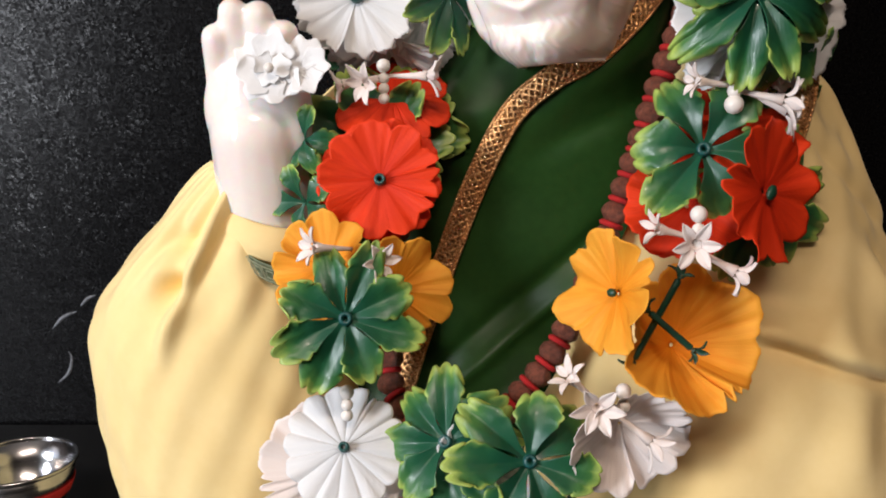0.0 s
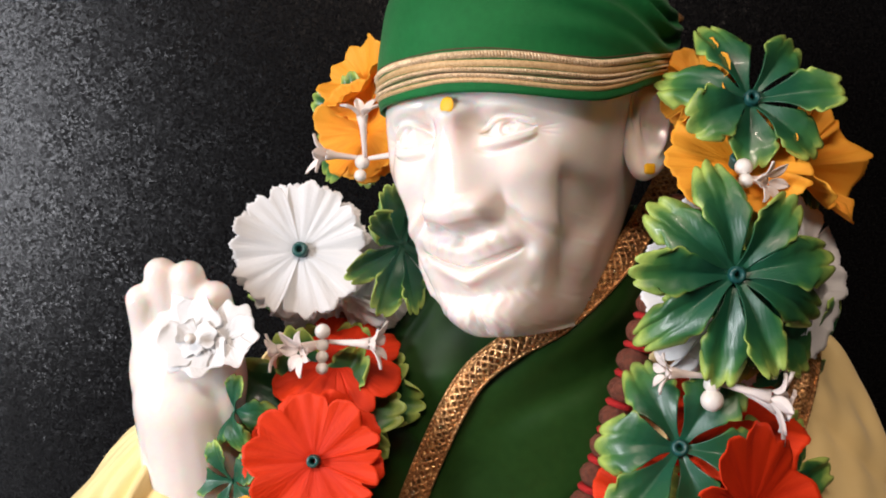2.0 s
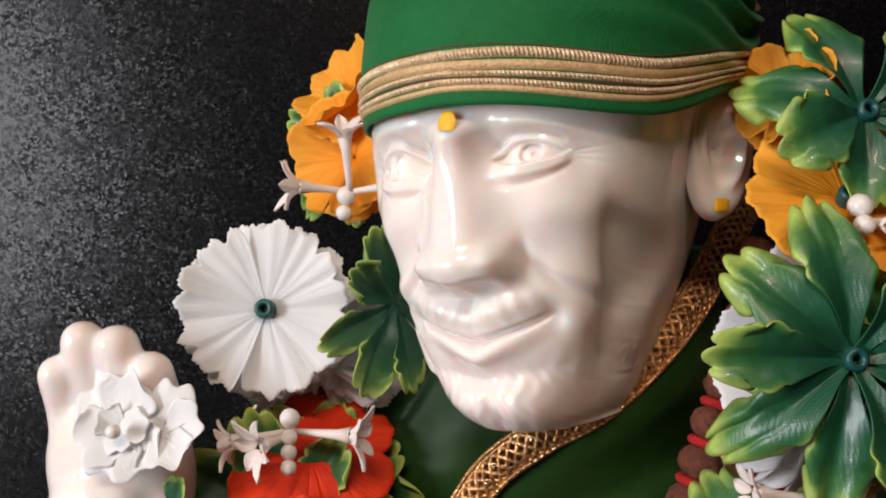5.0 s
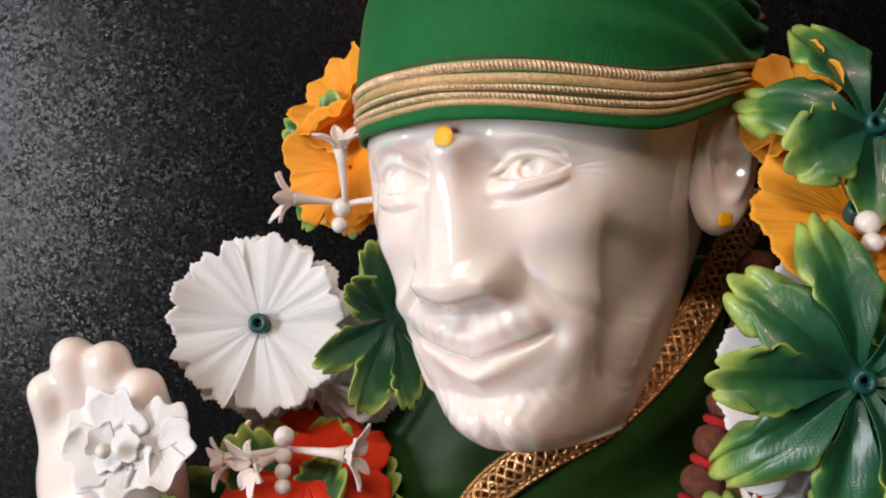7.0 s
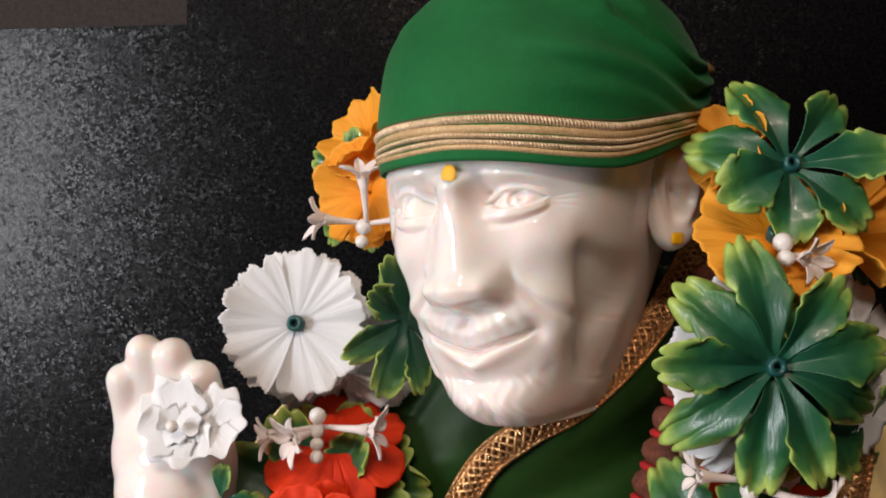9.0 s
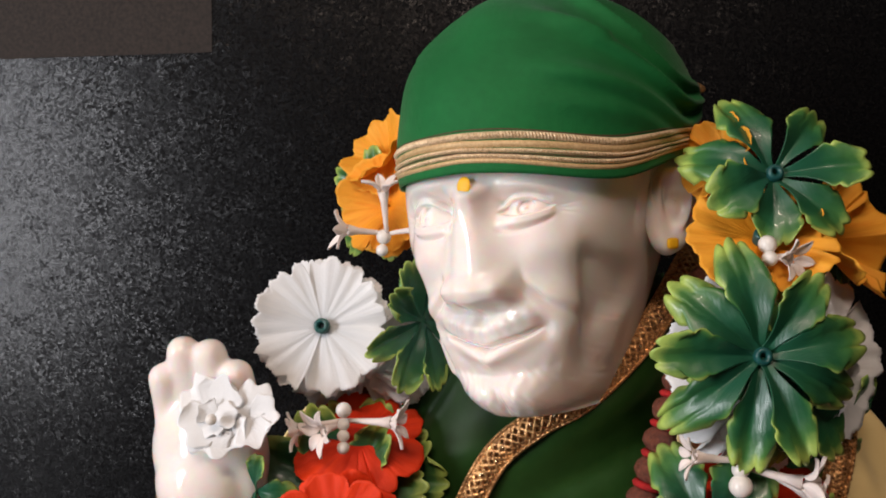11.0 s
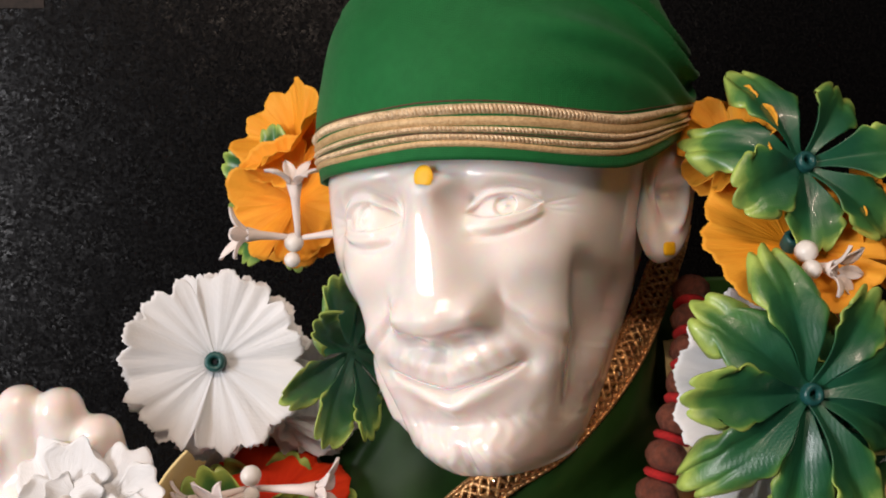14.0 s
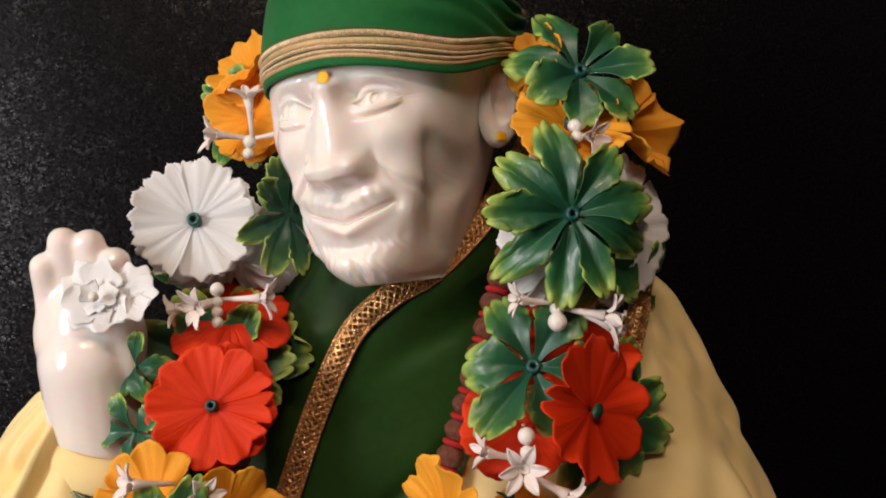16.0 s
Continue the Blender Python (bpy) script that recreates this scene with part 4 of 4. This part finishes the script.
flower("white_flower", (-0.012, 0.562, 1.224), (0.55, -0.80, -0.2), WHITE, 0.028, 13, "white cloth flower tucked behind a leaf", 10, False, seed=14, cup=0.4, pleat=0.07, ruffle=0.10, notch=0.10, serrate=0.03)
leaf((0.004, 0.538, 1.241), (0.66, -0.74, 0.05), 0.037, 40, 9, False, seed=5, arch=0.0, droop=-0.25, label="dark green cloth leaf rosette curled beside the cheek")
leaf((-0.058, 0.580, 1.205), (-0.2, -0.6, -0.8), 0.032, 15, 8, False, seed=6)
trumpet((-0.034, 0.516, 1.192), (0.95, -0.25, 0.02), 0.026, 0.010, seed=4)
trumpet((-0.036, 0.516, 1.190), (-0.55, -0.75, -0.10), 0.012, 0.0115, seed=5)
trumpet((-0.036, 0.516, 1.192), (-0.95, -0.10, -0.20), 0.022, 0.009, seed=6)
beads((-0.034, 0.512, 1.198), (0.02, -0.20, -1), (0.0040, 0.0032, 0.0032, 0.0032))
flower("red_flower", (-0.030, 0.529, 1.180), (0.05, -0.70, 0.70), RED, 0.036, 8, "red cloth flower facing up", 10, False, seed=7, cup=-0.15, ruffle=0.08, pleat=0.05, notch=0.20, shell=0.025)
flower("red_flower", (-0.036, 0.500, 1.134), (0.02, -0.95, 0.28), RED, 0.0350, 9, "broad red cloth flower with a teal eyelet", 25, eye=0.0034, layers=2, seed=8, cup=0.16, ruffle=0.13, pleat=0.07, notch=0.20, shell=0.025)
leaf((-0.040, 0.530, 1.150), (0.0, -1.0, 0.1), 0.047, 12, 8, False, seed=9, droop=-0.1, arch=0.05)
leaf((-0.080, 0.512, 1.156), (-0.4, -0.85, 0.3), 0.021, 0, 6, False, seed=71, arch=0.5, droop=0.5, label="small curled green cloth leaf beside a red flower")
leaf((-0.080, 0.508, 1.120), (-0.5, -0.8, 0.2), 0.021, 40, 5, False, seed=72, arch=0.5, droop=0.4, label="small curled green cloth leaf beside a red flower")
leaf((-0.030, 0.545, 1.156), (0.1, -0.9, 0.3), 0.046, 33, 8, False, seed=10, droop=-0.1, arch=0.1)
flower("orange_flower", (-0.066, 0.484, 1.086), (-0.25, -0.85, 0.45), ORANGE, 0.031, 8, "orange cloth flower behind a leaf", 0, False, seed=11, cup=0.30, ruffle=0.24, notch=0.2)
flower("orange_flower", (-0.028, 0.486, 1.072), (0.45, -0.85, 0.10), ORANGE, 0.033, 8, "orange cloth flower behind a leaf", 50, False, seed=12, cup=0.30, ruffle=0.26, notch=0.2)
trumpet((-0.050, 0.470, 1.100), (-0.8, -0.5, 0.15), 0.022, 0.010, seed=7)
trumpet((-0.040, 0.470, 1.092), (0.5, -0.8, 0.2), 0.010, 0.010, seed=8)
leaf((-0.052, 0.452, 1.066), (0.05, -0.95, 0.25), 0.0415, 22, 8, seed=13, arch=0.12, droop=0.15)
beads((-0.053, 0.458, 1.022), (0.0, -0.1, -1), (0.0040, 0.0034, 0.0034))
flower("white_flower", (-0.055, 0.456, 0.990), (0.0, -0.85, 0.50), WHITE, 0.035, 14, "white pleated cloth flower low on the garland", 0, eye=0.0030, seed=15, cup=-0.12, pleat=0.03, ruffle=0.05, notch=0.12, shell=0.08, serrate=0.006)
flower("blush_flower", (-0.064, 0.476, 0.965), (-0.1, -0.85, 0.20), PINKWHITE, 0.044, 13, "sheer blush cloth flower under a white one", 0, False, seed=16, cup=0.2, pleat=0.06, ruffle=0.10)
leaf((0.002, 0.450, 0.996), (-0.25, -0.85, 0.45), 0.042, 8, 8, seed=17, arch=0.2, droop=0.2)
leaf((0.046, 0.438, 0.990), (0.15, -0.85, 0.5), 0.043, 30, 7, seed=18, arch=0.2, droop=0.2)
flower("white_flower", (0.020, 0.455, 0.985), (0.0, -0.9, 0.3), WHITE, 0.024, 12, "small white cloth flower between leaves", 0, False, seed=19, cup=0.5)

# viewer's right strand, from the top down
flower("orange_flower", (0.153, 0.504, 1.320), (-0.72, -0.60, 0.30), ORANGE, 0.0215, 7, "orange cloth flower beside the ear", 0, False, layers=2, seed=21, cup=0.40, ruffle=0.30, notch=0.30)
leaf((0.170, 0.486, 1.312), (0.15, -0.92, 0.30), 0.0390, 5, 7, seed=22, arch=0.30, droop=0.35, missing=())
flower("orange_flower", (0.164, 0.482, 1.283), (-0.05, -0.80, 0.60), ORANGE, 0.0335, 9, "orange cloth flower with slit petals", 0, eye=0.0036, seed=23, cup=0.10, ruffle=0.05, pleat=0.02, tears=4, notch=0.12)
flower("orange_flower", (0.200, 0.510, 1.284), (0.75, -0.60, 0.25), ORANGE, 0.034, 7, "folded orange cloth flower at the outer edge", 35, False, seed=24, cup=0.5, ruffle=0.3, notch=0.25)
leaf((0.205, 0.522, 1.280), (0.8, -0.6, 0.0), 0.032, 0, 8, False, seed=25)
trumpet((0.166, 0.474, 1.276), (0.55, -0.75, -0.10), 0.010, 0.009, seed=9)
beads((0.164, 0.470, 1.281), (0.0, -0.5, -0.8), (0.0040, 0.0034))
leaf((0.158, 0.458, 1.234), (0.10, -0.97, 0.10), 0.0455, 14, 9, seed=26, arch=0.28, droop=0.35, label="large green cloth leaf rosette with lime scalloped edges")
leaf((0.172, 0.468, 1.222), (0.35, -0.9, 0.0), 0.040, 0, 8, False, seed=36, arch=0.1, droop=0.3)
flower("white_flower", (0.163, 0.486, 1.230), (-0.15, -0.97, 0.05), WHITE, 0.041, 14, "white ruffled cloth flower behind a leaf", 0, False, seed=27, cup=0.10, pleat=0.06, ruffle=0.10, serrate=0.02)
flower("white_flower", (0.186, 0.490, 1.226), (0.55, -0.83, 0.0), WHITE, 0.043, 14, "white ruffled cloth flower at the outer edge", 0, False, seed=28, cup=0.1, pleat=0.05, ruffle=0.08, serrate=0.02)
flower("white_flower", (0.160, 0.478, 1.214), (0.04, -0.88, -0.45), WHITE, 0.036, 17, "white ruffled cloth flower hanging below a leaf", 0, False, seed=29, cup=0.25, pleat=0.14, ruffle=0.14, notch=0.32, serrate=0.03, arc=(185, 355))
leaf((0.200, 0.510, 1.195), (0.4, -0.8, -0.3), 0.036, 0, 8, False, seed=30)
trumpet((0.150, 0.464, 1.188), (-0.95, -0.25, 0.12), 0.020, 0.008, seed=10)
trumpet((0.150, 0.464, 1.186), (0.92, -0.30, -0.18), 0.026, 0.012, seed=11)
trumpet((0.156, 0.468, 1.186), (0.85, -0.30, -0.40), 0.026, 0.011, seed=12)
beads((0.150, 0.460, 1.194), (-0.02, -0.15, -1), (0.0048, 0.0038, 0.0050))
leaf((0.138, 0.468, 1.154), (-0.10, -0.93, 0.35), 0.0420, 55, 6, seed=32, arch=0.35, droop=0.35)
flower("red_flower", (0.163, 0.440, 1.136), (0.62, -0.77, 0.14), RED, 0.0370, 9, "broad red cloth flower with a dark centre", 0, False, seed=33, cup=0.10, ruffle=0.20, pleat=0.07, notch=0.18, shell=0.02)
part("flower_core", blob((0, 0, 0.001), (0.0045, 0.0032, 0.002)), STEM, garland, "dark flower core", facing((0.164, 0.437, 1.136), (0.62, -0.77, 0.14), 40))
flower("red_flower", (0.132, 0.470, 1.124), (-0.25, -0.75, 0.55), RED, 0.034, 8, "red cloth flower under a leaf", 0, False, seed=34, cup=0.10, ruffle=0.12)
flower("red_flower", (0.165, 0.484, 1.165), (0.10, -0.60, 0.75), RED, 0.036, 8, "red cloth flower under white trumpets", 0, False, seed=35, cup=-0.10, ruffle=0.08)
leaf((0.180, 0.488, 1.120), (0.3, -0.9, 0.0), 0.046, 20, 8, False, seed=37, arch=0.0, droop=0.1)
trumpet((0.128, 0.440, 1.112), (-0.15, -0.90, -0.10), 0.010, 0.0120, seed=13)
trumpet((0.126, 0.440, 1.108), (0.85, -0.35, -0.45), 0.026, 0.011, seed=14)
trumpet((0.128, 0.442, 1.112), (-0.9, -0.2, 0.25), 0.020, 0.008, seed=15)
beads((0.129, 0.437, 1.125), (0.0, -0.2, -1), (0.0044, 0.0036, 0.0036))
flower("orange_flower", (0.088, 0.432, 1.085), (-0.86, -0.48, 0.15), ORANGE, 0.033, 7, "orange cloth flower half turned away", 70, False, seed=38, cup=0.25, ruffle=0.34, pleat=0.06, notch=0.18)
part("flower_core", blob((0, 0, 0.001), (0.003, 0.0022, 0.002)), STEM, garland, "dark green flower core", facing((0.086, 0.430, 1.086), (-0.86, -0.48, 0.15)))
flower("orange_flower", (0.123, 0.450, 1.052), (0.25, -0.80, 0.40), ORANGE, 0.040, 6, "open orange cloth flower showing green stems", 0, False, seed=39, cup=0.60, ruffle=0.30, pleat=0.05, notch=0.16)
for a, b in (((0.098, 0.428, 1.052), (0.117, 0.424, 1.094)), ((0.104, 0.424, 1.077), (0.124, 0.420, 1.060))):
    stem = part("stem", tube_mesh(smooth_path([a, b], 8), 0.0018, 8), STEM, garland, "dark green plastic stem")
    w = (Vector(b) - Vector(a)).normalized()
    for e, d in ((a, -w), (b, w)):
        part("sepal", star_tube(0.002, 0.0012, 0.0065, 5, 3), STEM, stem, "", facing(e, d), 0.0004)
trumpet((0.080, 0.432, 1.026), (-0.10, -0.92, 0.1), 0.008, 0.0130, seed=16)
trumpet((0.084, 0.434, 1.024), (0.80, -0.30, -0.55), 0.030, 0.011, seed=17)
trumpet((0.078, 0.436, 1.028), (-0.6, -0.3, 0.6), 0.018, 0.009, seed=18)
flower("blush_flower", (0.096, 0.446, 1.008), (0.15, -0.80, -0.25), PINKWHITE, 0.034, 13, "sheer blush cloth flower", 0, False, seed=40, cup=0.5, pleat=0.08, ruffle=0.12)
beads((0.093, 0.428, 1.034), (0, -0.3, -1), (0.0042, 0.0036))
part("stem", tube_mesh(smooth_path([(0.078, 0.440, 0.990), (0.070, 0.442, 0.966), (0.064, 0.446, 0.940)], 16), 0.0024, 8), STEM, garland, "dark green plastic stem")

# ---- string of seeds ----
mala = thing("seed_necklace", (0.08, 0.49, 1.03), "necklace of rough brown seeds with red yarn between them", "necklace")


def seed_bead(r, seed):
    th = np.linspace(0, 2 * np.pi, 26, endpoint=False)[None]
    la = np.linspace(0.12, np.pi - 0.12, 14)[:, None]
    rr = r * (1 + 0.10 * np.abs(np.sin(5 * th / 2)) + 0.07 * np.sin(th * 11 + 9 * la + seed) * np.sin(la * 13 + seed))
    return grid_mesh("bead", np.stack([rr * np.sin(la) * np.cos(th), rr * np.sin(la) * np.sin(th), 0.92 * r * np.cos(la) + 0 * th], -1), close_v=True, flip=True)


SEEDS = [seed_bead(0.0076, 1), seed_bead(0.0076, 5)]
RING = lathe([(0.0035, -0.0016), (0.0066, -0.0016), (0.0076, 0), (0.0066, 0.0016), (0.0035, 0.0016)], 16)
for me, mat in ((SEEDS[0], BEAD), (SEEDS[1], BEAD), (RING, REDYARN)):
    me.materials.append(mat)
for ctrl in ([(0.150, 0.545, 1.262), (0.140, 0.522, 1.230), (0.127, 0.512, 1.197), (0.106, 0.506, 1.130), (0.083, 0.498, 1.070), (0.060, 0.486, 1.029), (0.025, 0.478, 0.990)],
             [(-0.030, 0.560, 1.200), (-0.028, 0.535, 1.130), (-0.030, 0.520, 1.060), (-0.030, 0.500, 1.006), (0.000, 0.484, 0.985)]):
    length = np.linalg.norm(np.diff(smooth_path(ctrl, 200), axis=0), axis=1).sum()
    n = int(length / 0.0072)
    path = smooth_path(ctrl, n)
    for i in range(n - 1):
        w = path[i + 1] - path[i]
        if i % 2:
            part("yarn_ring", RING, None, mala, "", facing(path[i], w))
        else:
            part("bead", SEEDS[i // 2 % 2], None, mala, "", facing(path[i], w, 37 * i))

# ---- flower on the hand ----
bloom = thing("white_blossom", (-0.095, 0.498, 1.195), "loose white cloth blossom resting on the raised palm", "flower")


def loose_petal(length, wide, curl, seed):
    """One thin wavy petal, its foot at the origin, lying along x."""
    rng = np.random.RandomState(seed)
    t = np.linspace(0, 1, 16)[:, None]
    v = np.linspace(-1, 1, 15)[None]
    w = wide * (0.25 + 0.75 * np.sin(np.pi * np.clip(t, 0, 1) ** 0.8 * 0.72)) * (1 + 0.08 * np.sin(9 * t + seed))
    x = length * t * (1 + 0.10 * np.sin(5 * v + seed) * t - 0.22 * v**2 * t)
    z = length * (curl * t**2 + 0.07 * np.sin(3 * v + rng.uniform(0, 6)) * t**1.5 + 0.02 * np.sin(5 * t + 2 * v + seed)) + 0.12 * wide * v**2
    return grid_mesh("petal", np.stack([x + 0 * v, v * w, z + 0 * x], -1), attrs={"ring": t + 0 * v, "angle": 0.5 + 0.2 * v + 0 * t})


n = 0
for centre, count, size, tilt in (((-0.097, 0.500, 1.196), 6, 0.0205, 0.12), ((-0.096, 0.497, 1.197), 3, 0.011, 0.35), ((-0.079, 0.498, 1.196), 5, 0.016, 0.10)):
    base = facing(centre, (-0.05, -0.93, 0.30))
    for k in range(count):
        n += 1
        turn = pose(0, 0, 0, 0, 0, 360 * k / count + 23 * n % 31) @ pose(0, 0, 0, 0, -40 * tilt - 5 * (n % 3), 0)
        part("petal", loose_petal(size * (0.85 + 0.1 * (n % 4)), size * 0.62, 0.08 - 0.22 * (n % 2), n), SHEER, bloom, "", base @ turn, 0.0003)
part("stamen", blob((-0.095, 0.489, 1.197), (0.0028, 0.0028, 0.0028)), IVORY, bloom, "cream centre")

# ---- steel bowl ----
bowl = thing("steel_bowl", (-0.312, 0.600, SHELF_Z), "small stainless steel bowl standing on the black ledge", "bowl")
m = pose(-0.312, 0.600, SHELF_Z + 0.001)
part("body", lathe([(0.0005, 0), (0.022, 0), (0.026, 0.004), (0.036, 0.030), (0.040, 0.046), (0.0395, 0.046), (0.035, 0.030), (0.025, 0.006), (0.0005, 0.004)], 64), STEEL, bowl, "", m)
th = np.linspace(0, 2 * np.pi, 65)
part("rim", tube_mesh(np.stack([0.0402 * np.cos(th), 0.0402 * np.sin(th), 0.0462 + 0 * th], -1), 0.0015, 10), STEEL, bowl, "rolled bright steel rim", m)
part("band", lathe([(0.0345, 0.022), (0.0375, 0.030), (0.0372, 0.0305), (0.0340, 0.022)], 48), REDYARN, bowl, "red painted band", m)
